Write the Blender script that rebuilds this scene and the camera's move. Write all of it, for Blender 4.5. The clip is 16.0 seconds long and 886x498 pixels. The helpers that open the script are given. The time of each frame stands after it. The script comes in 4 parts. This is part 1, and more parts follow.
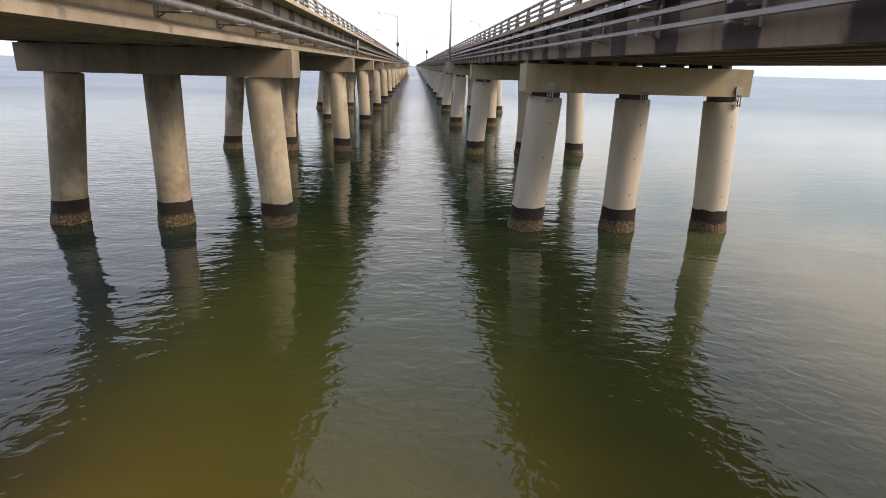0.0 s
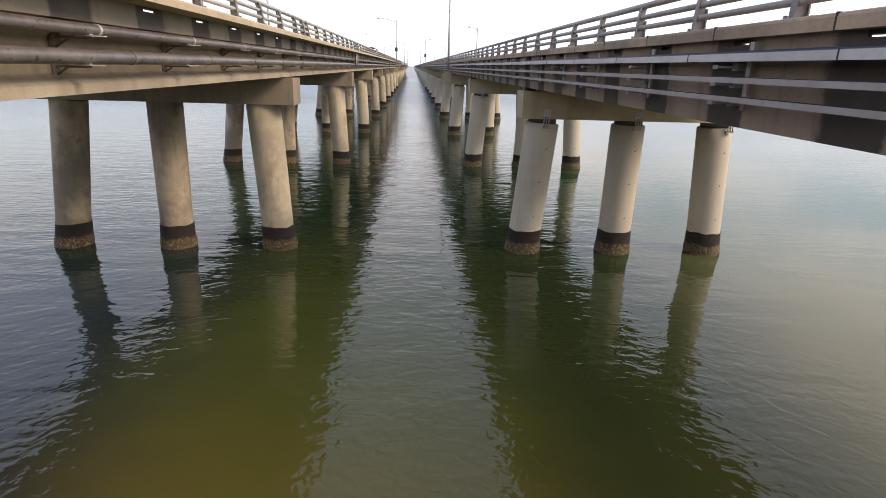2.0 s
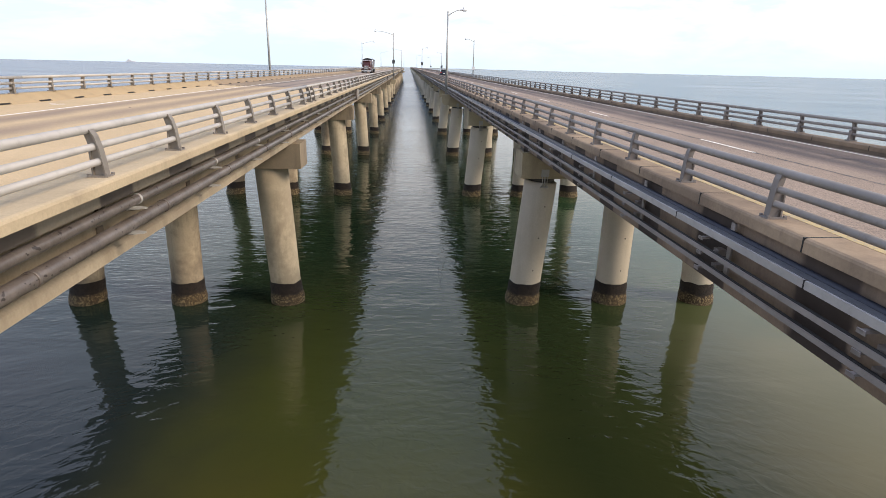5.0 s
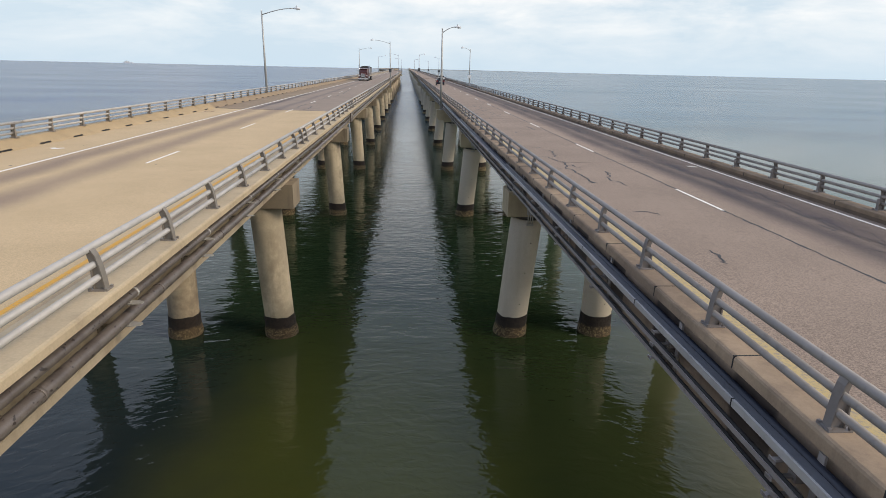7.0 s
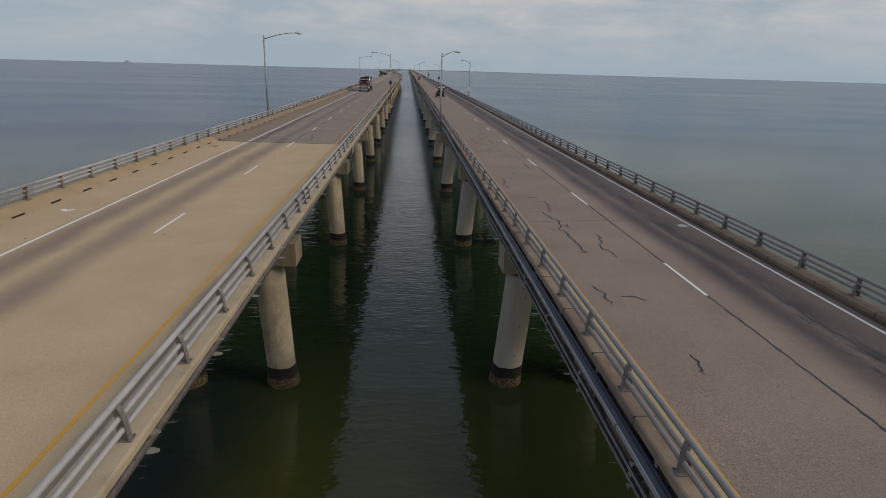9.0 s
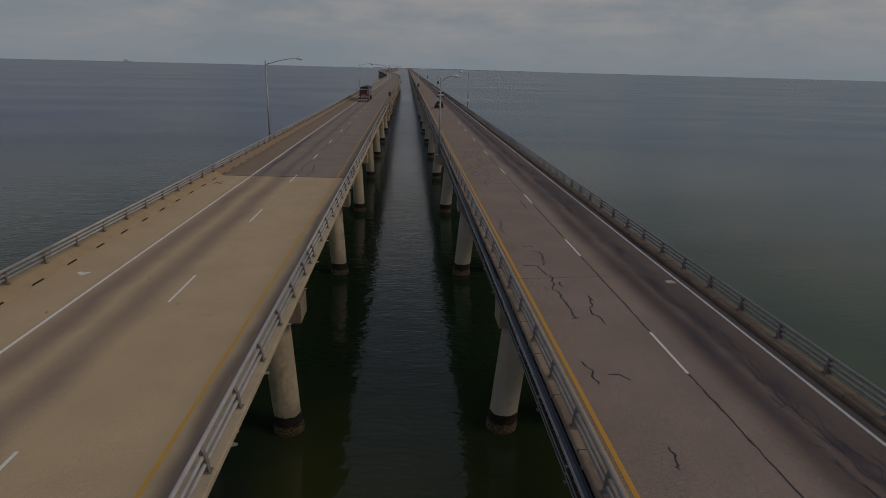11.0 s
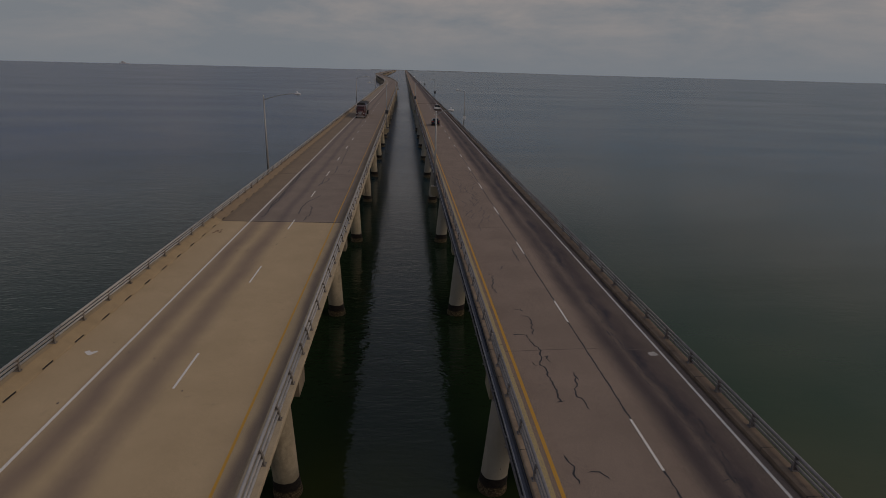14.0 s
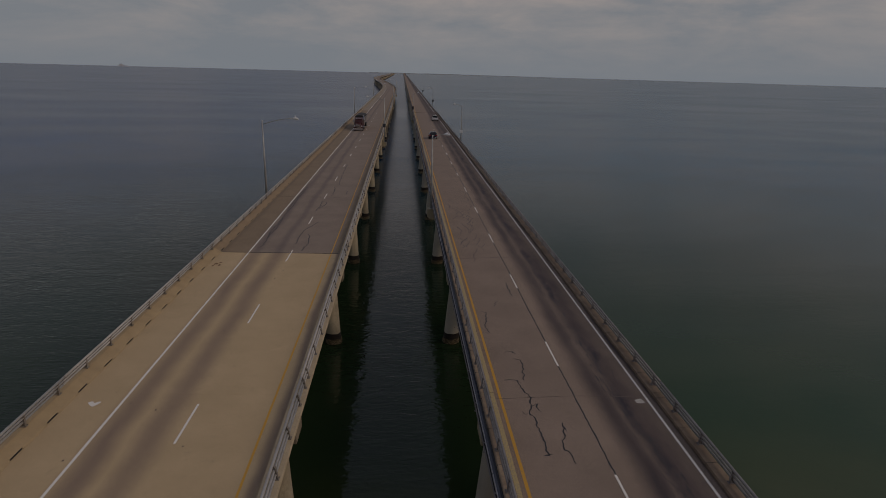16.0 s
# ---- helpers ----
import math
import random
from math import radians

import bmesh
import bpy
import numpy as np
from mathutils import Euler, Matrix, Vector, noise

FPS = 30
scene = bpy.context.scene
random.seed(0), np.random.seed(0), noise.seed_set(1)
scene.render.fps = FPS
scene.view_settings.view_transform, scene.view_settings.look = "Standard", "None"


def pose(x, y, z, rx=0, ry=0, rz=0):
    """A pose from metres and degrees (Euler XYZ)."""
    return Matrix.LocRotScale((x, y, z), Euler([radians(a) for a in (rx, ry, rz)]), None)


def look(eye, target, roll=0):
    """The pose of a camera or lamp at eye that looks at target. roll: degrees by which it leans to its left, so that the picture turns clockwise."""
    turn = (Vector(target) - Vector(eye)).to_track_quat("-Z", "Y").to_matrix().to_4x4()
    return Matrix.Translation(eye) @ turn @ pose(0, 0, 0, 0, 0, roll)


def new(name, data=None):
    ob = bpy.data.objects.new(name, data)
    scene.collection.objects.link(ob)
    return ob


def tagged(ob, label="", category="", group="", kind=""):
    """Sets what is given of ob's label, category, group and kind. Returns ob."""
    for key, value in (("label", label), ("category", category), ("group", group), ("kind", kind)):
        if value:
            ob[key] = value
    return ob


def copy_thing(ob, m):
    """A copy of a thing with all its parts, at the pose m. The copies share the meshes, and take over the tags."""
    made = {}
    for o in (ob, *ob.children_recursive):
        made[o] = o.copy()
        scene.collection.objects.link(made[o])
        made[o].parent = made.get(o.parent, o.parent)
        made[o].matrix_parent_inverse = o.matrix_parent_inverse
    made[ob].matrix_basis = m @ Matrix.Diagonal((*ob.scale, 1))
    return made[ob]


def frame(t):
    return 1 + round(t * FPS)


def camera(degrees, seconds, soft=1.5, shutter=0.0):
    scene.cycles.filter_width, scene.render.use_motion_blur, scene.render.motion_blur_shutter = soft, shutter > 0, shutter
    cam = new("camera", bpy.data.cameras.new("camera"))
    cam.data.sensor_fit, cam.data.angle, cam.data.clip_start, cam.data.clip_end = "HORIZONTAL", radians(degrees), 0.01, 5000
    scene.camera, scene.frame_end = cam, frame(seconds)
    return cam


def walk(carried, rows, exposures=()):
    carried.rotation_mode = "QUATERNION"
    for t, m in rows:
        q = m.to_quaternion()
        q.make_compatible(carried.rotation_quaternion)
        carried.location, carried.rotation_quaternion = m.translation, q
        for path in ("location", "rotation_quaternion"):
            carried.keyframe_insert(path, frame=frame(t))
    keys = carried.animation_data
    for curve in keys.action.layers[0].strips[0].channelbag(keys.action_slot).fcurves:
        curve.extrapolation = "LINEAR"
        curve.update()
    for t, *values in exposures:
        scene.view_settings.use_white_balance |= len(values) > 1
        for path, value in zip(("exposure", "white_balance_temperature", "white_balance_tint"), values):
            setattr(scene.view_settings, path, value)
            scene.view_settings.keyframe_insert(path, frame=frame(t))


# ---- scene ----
cam = camera(75.0, 16.0, soft=0.6)
PATH = [
    (0, (0.26, 0.49, 6.686), (0.365, 2.394, 6.084), 1.6),
    (0.5, (0.225, 0.441, 6.979), (0.333, 2.345, 6.377), 1.6),
    (1, (0.254, 0.403, 7.266), (0.361, 2.307, 6.664), 1.6),
    (1.5, (0.232, 0.369, 7.518), (0.343, 2.273, 6.917), 1.7),
    (2, (0.228, 0.382, 7.725), (0.339, 2.286, 7.124), 1.7),
    (2.5, (0.148, 0.429, 7.979), (0.261, 2.333, 7.378), 1.7),
    (3, (0.061, 0.443, 8.37), (0.177, 2.348, 7.769), 1.6),
    (3.5, (-0.01, 0.486, 8.831), (0.106, 2.39, 8.23), 1.6),
    (4, (-0.067, 0.464, 9.28), (0.049, 2.369, 8.681), 1.5),
    (6.5, (0.081, 0.053, 11.505), (0.204, 1.957, 10.904), 1.2),
    (7, (0.309, 0.024, 11.902), (0.434, 1.929, 11.305), 1.3),
    (7.5, (0.418, 0.076, 12.431), (0.543, 1.98, 11.831), 1.3),
    (8, (0.425, 0.064, 13.041), (0.55, 1.969, 12.443), 1.4),
    (8.5, (0.408, 0.04, 13.748), (0.533, 1.944, 13.148), 1.2),
    (9, (0.324, -0.015, 14.497), (0.451, 1.89, 13.902), 1.6),
    (9.5, (0.27, -0.083, 15.203), (0.398, 1.821, 14.606), 1.5),
    (12, (0.297, -0.443, 18.751), (0.427, 1.461, 18.15), 1.5),
    (12.5, (0.371, -0.43, 19.312), (0.504, 1.474, 18.716), 1.5),
    (13, (0.307, -0.433, 19.936), (0.447, 1.471, 19.34), 1.6),
    (13.5, (0.3, -0.391, 20.566), (0.442, 1.512, 19.969), 1.7),
    (14, (0.433, -0.427, 21.193), (0.57, 1.477, 20.597), 1.5),
    (14.5, (0.549, -0.463, 21.805), (0.684, 1.442, 21.212), 1.5),
    (15, (0.389, -0.445, 22.534), (0.535, 1.457, 21.941), 1.6),
    (15.5, (0.463, -0.448, 23.198), (0.604, 1.455, 22.601), 1.7),
    (16, (0.62, -0.565, 23.784), (0.763, 1.342, 23.196), 1.6),
]
EXPOSURES = [
    (0.0, 0.25, 6950, 19), (4.2, 0.19, 6850, 17), (7.0, -0.27, 6700, 12), (9.0, -1.2, 6650, 13), (9.7, -1.53, 6700, 14), (12.0, -2.25, 7050, 18), (16.0, -2.24, 7200, 21),
]
walk(cam, [(t, look(eye, target, roll)) for t, eye, target, roll in PATH], EXPOSURES)

# ---- sky and sun ----
SUN_UP, SUN_TURN = 37.0, 112.0   # height and compass turn of the veiled sun, degrees
world = bpy.data.worlds.new("overcast_sky")
scene.world = world
world.use_nodes = True
wn = world.node_tree.nodes
wl = world.node_tree.links
wn.clear()


def wnode(kind, **sets):
    n = wn.new(kind)
    for k, v in sets.items():
        n.inputs[k].default_value = v
    return n


sky = wn.new("ShaderNodeTexSky")
sky.sky_type = "NISHITA"
sky.sun_disc = False
sky.sun_elevation = radians(SUN_UP)
sky.sun_rotation = radians(SUN_TURN)
sky.air_density, sky.dust_density, sky.ozone_density = 1.2, 3.0, 1.0
sky_out = wn.new("ShaderNodeVectorMath")
sky_out.operation = "SCALE"
sky_out.inputs["Scale"].default_value = 0.085
wl.new(sky.outputs[0], sky_out.inputs[0])
wtc = wn.new("ShaderNodeTexCoord")
wmap = wn.new("ShaderNodeMapping")
wmap.inputs["Scale"].default_value = (1.0, 1.0, 3.8)
wl.new(wtc.outputs["Generated"], wmap.inputs[0])
wcloud = wnode("ShaderNodeTexNoise", Scale=4.6, Detail=8.0, Roughness=0.6, Distortion=0.2)
wl.new(wmap.outputs[0], wcloud.inputs["Vector"])
wramp = wn.new("ShaderNodeValToRGB")
wramp.color_ramp.elements[0].position, wramp.color_ramp.elements[0].color = 0.40, (0.57, 0.69, 0.79, 1)
wramp.color_ramp.elements[1].position, wramp.color_ramp.elements[1].color = 0.63, (0.99, 0.98, 0.96, 1)
wl.new(wcloud.outputs["Fac"], wramp.inputs[0])
wsep = wn.new("ShaderNodeSeparateXYZ")
wl.new(wtc.outputs["Generated"], wsep.inputs[0])
whaze = wn.new("ShaderNodeMapRange")
whaze.inputs["From Min"].default_value, whaze.inputs["From Max"].default_value = 0.0, 0.14
whaze.inputs["To Min"].default_value, whaze.inputs["To Max"].default_value = 0.1, 1.0
wl.new(wsep.outputs["Z"], whaze.inputs["Value"])
wcl = wn.new("ShaderNodeMix")
wcl.data_type = "RGBA"
wcl.inputs[6].default_value = (0.575, 0.73, 0.85, 1)
wl.new(whaze.outputs[0], wcl.inputs[0])
wl.new(wramp.outputs[0], wcl.inputs[7])
wtop = wn.new("ShaderNodeMapRange")
wtop.inputs["From Min"].default_value, wtop.inputs["From Max"].default_value = 0.12, 0.6
wside = wn.new("ShaderNodeMapRange")
wside.inputs["From Min"].default_value, wside.inputs["From Max"].default_value = -0.6, 0.5
wside.inputs["To Min"].default_value, wside.inputs["To Max"].default_value = 0.9, 0.6
wl.new(wsep.outputs["X"], wside.inputs["Value"])
wl.new(wside.outputs[0], wtop.inputs["To Max"])
wl.new(wsep.outputs["Z"], wtop.inputs["Value"])
wtopmix = wn.new("ShaderNodeMix")
wtopmix.data_type = "RGBA"
wtopmix.inputs[7].default_value = (0.35, 0.475, 0.75, 1)
wl.new(wtop.outputs[0], wtopmix.inputs[0])
wl.new(wcl.outputs[2], wtopmix.inputs[6])
wmix = wn.new("ShaderNodeMix")
wmix.data_type = "RGBA"
wmix.inputs[0].default_value = 0.88
wl.new(sky_out.outputs[0], wmix.inputs[6])
wl.new(wtopmix.outputs[2], wmix.inputs[7])
wbg = wnode("ShaderNodeBackground", Strength=1.45)
wout = wn.new("ShaderNodeOutputWorld")
wl.new(wmix.outputs[2], wbg.inputs[0])
wl.new(wbg.outputs[0], wout.inputs[0])

sun_data = bpy.data.lights.new("sun", "SUN")
sun_data.energy, sun_data.angle, sun_data.color = 2.55, radians(22), (1.0, 0.885, 0.72)
sun = new("sun", sun_data)
az = radians(SUN_TURN)
sun_from = Vector((math.sin(az) * math.cos(radians(SUN_UP)), math.cos(az) * math.cos(radians(SUN_UP)), math.sin(radians(SUN_UP))))
sun.matrix_world = look(sun_from * 300, (0, 0, 0))

# ---- materials ----


class Nodes:
    """A node material under construction."""

    def __init__(self, name, rough=0.8, metal=0.0):
        self.m = bpy.data.materials.new(name)
        self.m.use_nodes = True
        self.n, self.l = self.m.node_tree.nodes, self.m.node_tree.links
        self.b = self.n["Principled BSDF"]
        self.b.inputs["Roughness"].default_value = rough
        self.b.inputs["Metallic"].default_value = metal
        self.geo = self.n.new("ShaderNodeNewGeometry")
        self.pos = self.geo.outputs["Position"]

    def link(self, a, b):
        self.l.new(a, b)

    def scaled(self, scale, source=None):
        mp = self.n.new("ShaderNodeMapping")
        mp.inputs["Scale"].default_value = scale
        self.link(source or self.pos, mp.inputs[0])
        return mp.outputs[0]

    def noise(self, scale, detail=4.0, rough=0.6, vec=None, distort=0.0):
        t = self.n.new("ShaderNodeTexNoise")
        t.inputs["Scale"].default_value, t.inputs["Detail"].default_value = scale, detail
        t.inputs["Roughness"].default_value, t.inputs["Distortion"].default_value = rough, distort
        self.link(vec or self.pos, t.inputs["Vector"])
        return t.outputs["Fac"]

    def range(self, v, a, b, c=0.0, d=1.0, smooth=False):
        r = self.n.new("ShaderNodeMapRange")
        r.interpolation_type = "SMOOTHSTEP" if smooth else "LINEAR"
        for k, x in zip(("From Min", "From Max", "To Min", "To Max"), (a, b, c, d)):
            r.inputs[k].default_value = x
        self.link(v, r.inputs["Value"])
        return r.outputs[0]

    def math(self, op, a, b=None):
        m = self.n.new("ShaderNodeMath")
        m.operation = op
        for k, v in enumerate((a, b)):
            if v is None:
                continue
            if isinstance(v, (int, float)):
                m.inputs[k].default_value = v
            else:
                self.link(v, m.inputs[k])
        return m.outputs[0]

    def mix(self, f, a, b, how="MIX"):
        m = self.n.new("ShaderNodeMix")
        m.data_type, m.blend_type = "RGBA", how
        for k, v in ((0, f), (6, a), (7, b)):
            if isinstance(v, (int, float)):
                m.inputs[k].default_value = v
            elif isinstance(v, tuple):
                m.inputs[k].default_value = (*v, 1) if len(v) == 3 else v
            else:
                self.link(v, m.inputs[k])
        return m.outputs[2]

    def axis(self, which, source=None):
        s = self.n.new("ShaderNodeSeparateXYZ")
        self.link(source or self.pos, s.inputs[0])
        return s.outputs["XYZ".index(which)]

    def color(self, c):
        self.link(c, self.b.inputs["Base Color"])

    def rough(self, v):
        self.link(v, self.b.inputs["Roughness"])

    def bump(self, h, strength=0.3, dist=0.02):
        b = self.n.new("ShaderNodeBump")
        b.inputs["Strength"].default_value, b.inputs["Distance"].default_value = strength, dist
        self.link(h, b.inputs["Height"])
        self.link(b.outputs[0], self.b.inputs["Normal"])

    def random(self):
        o = self.n.new("ShaderNodeObjectInfo")
        return o.outputs["Random"]


def concrete(name, light, dark, spread=0.5, streaks=0.0, streak_color=(0.05, 0.04, 0.03), rough=0.85, pulse=None, blotch=0.0):
    """Weathered concrete: blotches, grain, vertical streaks and, with pulse = (start, width, strength), run-off stains along a beam."""
    k = Nodes(name, rough)
    blot = k.range(k.noise(spread, 5, 0.62), 0.32, 0.68)
    c = k.mix(blot, light, dark)
    grain = k.range(k.noise(22, 3, 0.7), 0.3, 0.7, 0.91, 1.07)
    c = k.mix(1.0, c, grain, "MULTIPLY")
    if streaks:
        run = k.noise(1.0, 4, 0.6, k.scaled((2.2, 2.2, 0.22)))
        c = k.mix(k.range(run, 0.5, 0.72, 0.0, streaks, True), c, streak_color)
    if blotch:
        big = k.noise(0.33, 4, 0.6, k.scaled((1.0, 1.0, 0.7)), 0.6)
        fine = k.range(k.noise(2.6, 5, 0.7), 0.3, 0.7, -0.07, 0.07)
        c = k.mix(k.range(k.math("ADD", big, fine), 0.44, 0.62, 0, blotch, True), c, streak_color)
    if pulse:
        start, width, strength = pulse
        wob = k.range(k.noise(3.0, 3, 0.6), 0.0, 1.0, -0.12, 0.12)
        y = k.math("ADD", k.math("SUBTRACT", k.axis("Y"), start), wob)
        fr = k.math("MULTIPLY", k.math("FRACT", k.math("DIVIDE", y, 2.54)), 2.54)
        up = k.range(fr, 0.0, 0.09, 0, 1, True)
        down = k.range(fr, width, width + 0.16, 1, 0, True)
        amt = k.math("MULTIPLY", k.math("MULTIPLY", up, down), k.range(k.noise(0.9, 4), 0.25, 0.6, 0.75 * strength, strength))
        c = k.mix(amt, c, streak_color)
    k.color(c)
    k.bump(k.noise(30, 4, 0.7), 0.2, 0.008)
    return k.m


def metal_paint(name, col, rough=0.5, metal=0.3, wear=0.25, wear_color=(0.16, 0.13, 0.11)):
    k = Nodes(name, rough, metal)
    w = k.range(k.noise(5, 5, 0.65), 0.5, 0.75, 0, wear, True)
    c = k.mix(w, col, wear_color)
    c = k.mix(1.0, c, k.range(k.noise(1.2, 3), 0.3, 0.7, 0.85, 1.1), "MULTIPLY")
    k.color(c)
    k.rough(k.range(k.noise(9, 3), 0.3, 0.7, rough - 0.1, rough + 0.12))
    return k.m


def plain(name, col, rough=0.5, metal=0.0):
    k = Nodes(name, rough, metal)
    k.color(k.mix(1.0, col, k.range(k.noise(14, 3), 0.3, 0.7, 0.88, 1.08), "MULTIPLY"))
    return k.m


BAY = 2.54
SPAN = 22.86
BENT_Y = 24.85
L_POST, R_POST, R_JOINT, SLOT_L = 1.07, 0.48, 2.07, 0.15     # places along a span
L_POST_OUT, R_POST_OUT = 2.07, 0.81

TAN = concrete("tan_concrete", (0.47, 0.39, 0.275), (0.32, 0.26, 0.185), 0.5, 0.35, (0.16, 0.12, 0.08))
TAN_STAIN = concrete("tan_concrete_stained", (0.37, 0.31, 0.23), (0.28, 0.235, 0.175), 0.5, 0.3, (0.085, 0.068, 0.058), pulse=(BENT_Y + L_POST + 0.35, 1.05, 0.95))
KERB_L = concrete("kerb_concrete_pale", (0.54, 0.43, 0.28), (0.43, 0.34, 0.22), 0.8, 0.2, (0.2, 0.16, 0.12))
KERB_OUT = concrete("kerb_concrete_tan", (0.47, 0.345, 0.195), (0.39, 0.285, 0.16), 0.8, 0.15, (0.2, 0.16, 0.11))
KERB_WORN = concrete("kerb_concrete_weathered", (0.36, 0.262, 0.16), (0.29, 0.21, 0.13), 0.8, 0.2, (0.17, 0.13, 0.09))
CAP_L = concrete("cap_concrete_brown", (0.44, 0.35, 0.235), (0.25, 0.20, 0.14), 0.5, 0.45, (0.10, 0.08, 0.06), blotch=0.3)
PILE_L = concrete("pile_concrete_brown", (0.57, 0.465, 0.315), (0.35, 0.275, 0.19), 0.55, 0.5, (0.11, 0.086, 0.066), blotch=0.55)
# inner west row: sunlight painted in as a paler pile concrete
PILE_L_SUNLIT = concrete("pile_concrete_sunlit", (0.64, 0.54, 0.375), (0.45, 0.365, 0.25), 0.5, 0.35, (0.16, 0.125, 0.09), blotch=0.4)
KERB_R = concrete("kerb_concrete_brown", (0.41, 0.30, 0.20), (0.265, 0.192, 0.128), 0.9, 0.3, (0.12, 0.085, 0.064), blotch=0.45)
KERB_R_OUT = concrete("kerb_concrete_dark_brown", (0.27, 0.195, 0.13), (0.17, 0.12, 0.082), 0.8, 0.3, (0.075, 0.055, 0.045))
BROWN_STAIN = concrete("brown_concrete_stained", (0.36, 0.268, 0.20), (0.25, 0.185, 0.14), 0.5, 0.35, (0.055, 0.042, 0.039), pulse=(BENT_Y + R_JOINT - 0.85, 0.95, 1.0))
FAR_W = concrete("far_concrete_grey_tan", (0.40, 0.33, 0.25), (0.31, 0.255, 0.19), 0.4, 0.2, (0.14, 0.11, 0.08))
# kerb dirt, with the shade of the sunless face put into the colour
GUTTER = concrete("kerb_foot_dirt_and_shade", (0.17, 0.125, 0.09), (0.105, 0.078, 0.058), 0.8, 0.3, (0.035, 0.027, 0.022))
BROWN = concrete("brown_concrete", (0.30, 0.22, 0.16), (0.19, 0.14, 0.105), 0.5, 0.3, (0.05, 0.04, 0.03))
CAP_R = concrete("cap_concrete_buff", (0.53, 0.44, 0.285), (0.39, 0.315, 0.20), 0.4, 0.3, (0.14, 0.11, 0.08))
PILE_R = concrete("pile_concrete_pale", (0.58, 0.51, 0.40), (0.49, 0.42, 0.32), 0.3, 0.2, (0.34, 0.28, 0.2), 0.7)
STEEL = metal_paint("galvanised_rail", (0.48, 0.455, 0.42), 0.6, 0.15, 0.55, (0.33, 0.30, 0.27))
STEEL_R = metal_paint("weathered_rail", (0.285, 0.262, 0.245), 0.6, 0.2, 0.5, (0.16, 0.14, 0.13))
POST_L = metal_paint("post_grey", (0.27, 0.24, 0.205), 0.6, 0.25, 0.3)
POST_R = metal_paint("post_grey_dark", (0.22, 0.20, 0.19), 0.6, 0.25, 0.35)


def pipe_material():
    k = Nodes("pipe_brown_grey", 0.33, 0.1)
    c = k.mix(k.range(k.noise(2.2, 5, 0.65), 0.35, 0.65), (0.205, 0.175, 0.155), (0.12, 0.10, 0.09))
    spots = k.range(k.noise(1.0, 2, 0.5, k.scaled((13, 8, 13))), 0.635, 0.665, 0, 0.9, True)
    c = k.mix(spots, c, (0.03, 0.022, 0.018))
    pale = k.range(k.noise(3.3, 5, 0.7, k.scaled((1, 0.5, 1))), 0.6, 0.72, 0, 0.35, True)
    k.color(k.mix(pale, c, (0.31, 0.26, 0.22)))
    k.bump(k.noise(18, 4, 0.7), 0.4, 0.01)
    return k.m


PIPE = pipe_material()
BRACKET = metal_paint("bracket_steel_dark", (0.10, 0.09, 0.08), 0.7, 0.2, 0.4)
BRACKET_W = metal_paint("bracket_steel_brown", (0.20, 0.165, 0.13), 0.7, 0.2, 0.4)
STRAP = metal_paint("strap_bright_zinc", (0.66, 0.64, 0.61), 0.45, 0.3, 0.2)
PAD = metal_paint("bracket_galvanised", (0.46, 0.44, 0.40), 0.6, 0.3, 0.3)
CHANNEL = metal_paint("conduit_galvanised", (0.50, 0.48, 0.465), 0.55, 0.3, 0.2)
CHANNEL_TOP = metal_paint("channel_cover_dirty", (0.125, 0.13, 0.145), 0.55, 0.25, 0.4, (0.12, 0.115, 0.115))
CHANNEL_DIM = metal_paint("conduit_dull", (0.35, 0.315, 0.295), 0.6, 0.3, 0.3)
CABLE = plain("cable_sheath_navy", (0.018, 0.022, 0.036), 0.45)
SEAL = plain("crack_sealant_black", (0.035, 0.033, 0.034), 0.6)
JOINT_WORN = plain("joint_filler_worn", (0.15, 0.115, 0.092), 0.8)
# black of the joints, also painting the dark inside slots and holes
JOINT = plain("joint_and_hole_black", (0.03, 0.028, 0.027), 0.8)
LAMP = metal_paint("lamp_pole_grey", (0.42, 0.42, 0.40), 0.5, 0.4, 0.2)
DARK = plain("dark_box_paint", (0.05, 0.055, 0.06), 0.6)
LENS = plain("lamp_lens", (0.6, 0.6, 0.58), 0.2)
WHITE_BOX = plain("white_box_paint", (0.75, 0.76, 0.76), 0.6)


def growth_material():
    k = Nodes("marine_growth", 0.85)
    z = k.math("ADD", k.axis("Z"), k.range(k.noise(2.5, 4), 0, 1, -0.16, 0.16))
    low = k.range(z, 0.42, 0.58, 1, 0, True)
    weed = k.mix(k.range(k.noise(6, 4), 0.35, 0.65), (0.014, 0.010, 0.008), (0.032, 0.021, 0.014))
    crust = k.mix(k.range(k.noise(5, 4), 0.35, 0.65), (0.040, 0.024, 0.013), (0.10, 0.064, 0.030))
    speck = k.range(k.noise(13, 4, 0.75), 0.5, 0.6, 0, 1, True)
    c = k.mix(low, weed, k.mix(speck, crust, (0.30, 0.225, 0.115)))
    k.color(c)
    k.bump(k.noise(14, 5, 0.75), 0.9, 0.06)
    return k.m


GROWTH = growth_material()


def paint(name, col, wear):
    """Road paint, worn through in small flakes."""
    k = Nodes(name, 0.6)
    w = k.range(k.noise(16, 5, 0.75), 0.5 - wear * 0.1, 0.72, 0, wear * 1.6, True)
    k.color(k.mix(w, col, (0.30, 0.25, 0.19)))
    return k.m


PAINT_WHITE = paint("road_paint_white", (0.88, 0.83, 0.74), 0.28)
PAINT_OLD = paint("road_paint_worn_grey", (0.56, 0.52, 0.46), 0.6)
PAINT_KERB = paint("kerb_paint_faded_yellow", (0.52, 0.385, 0.16), 0.75)
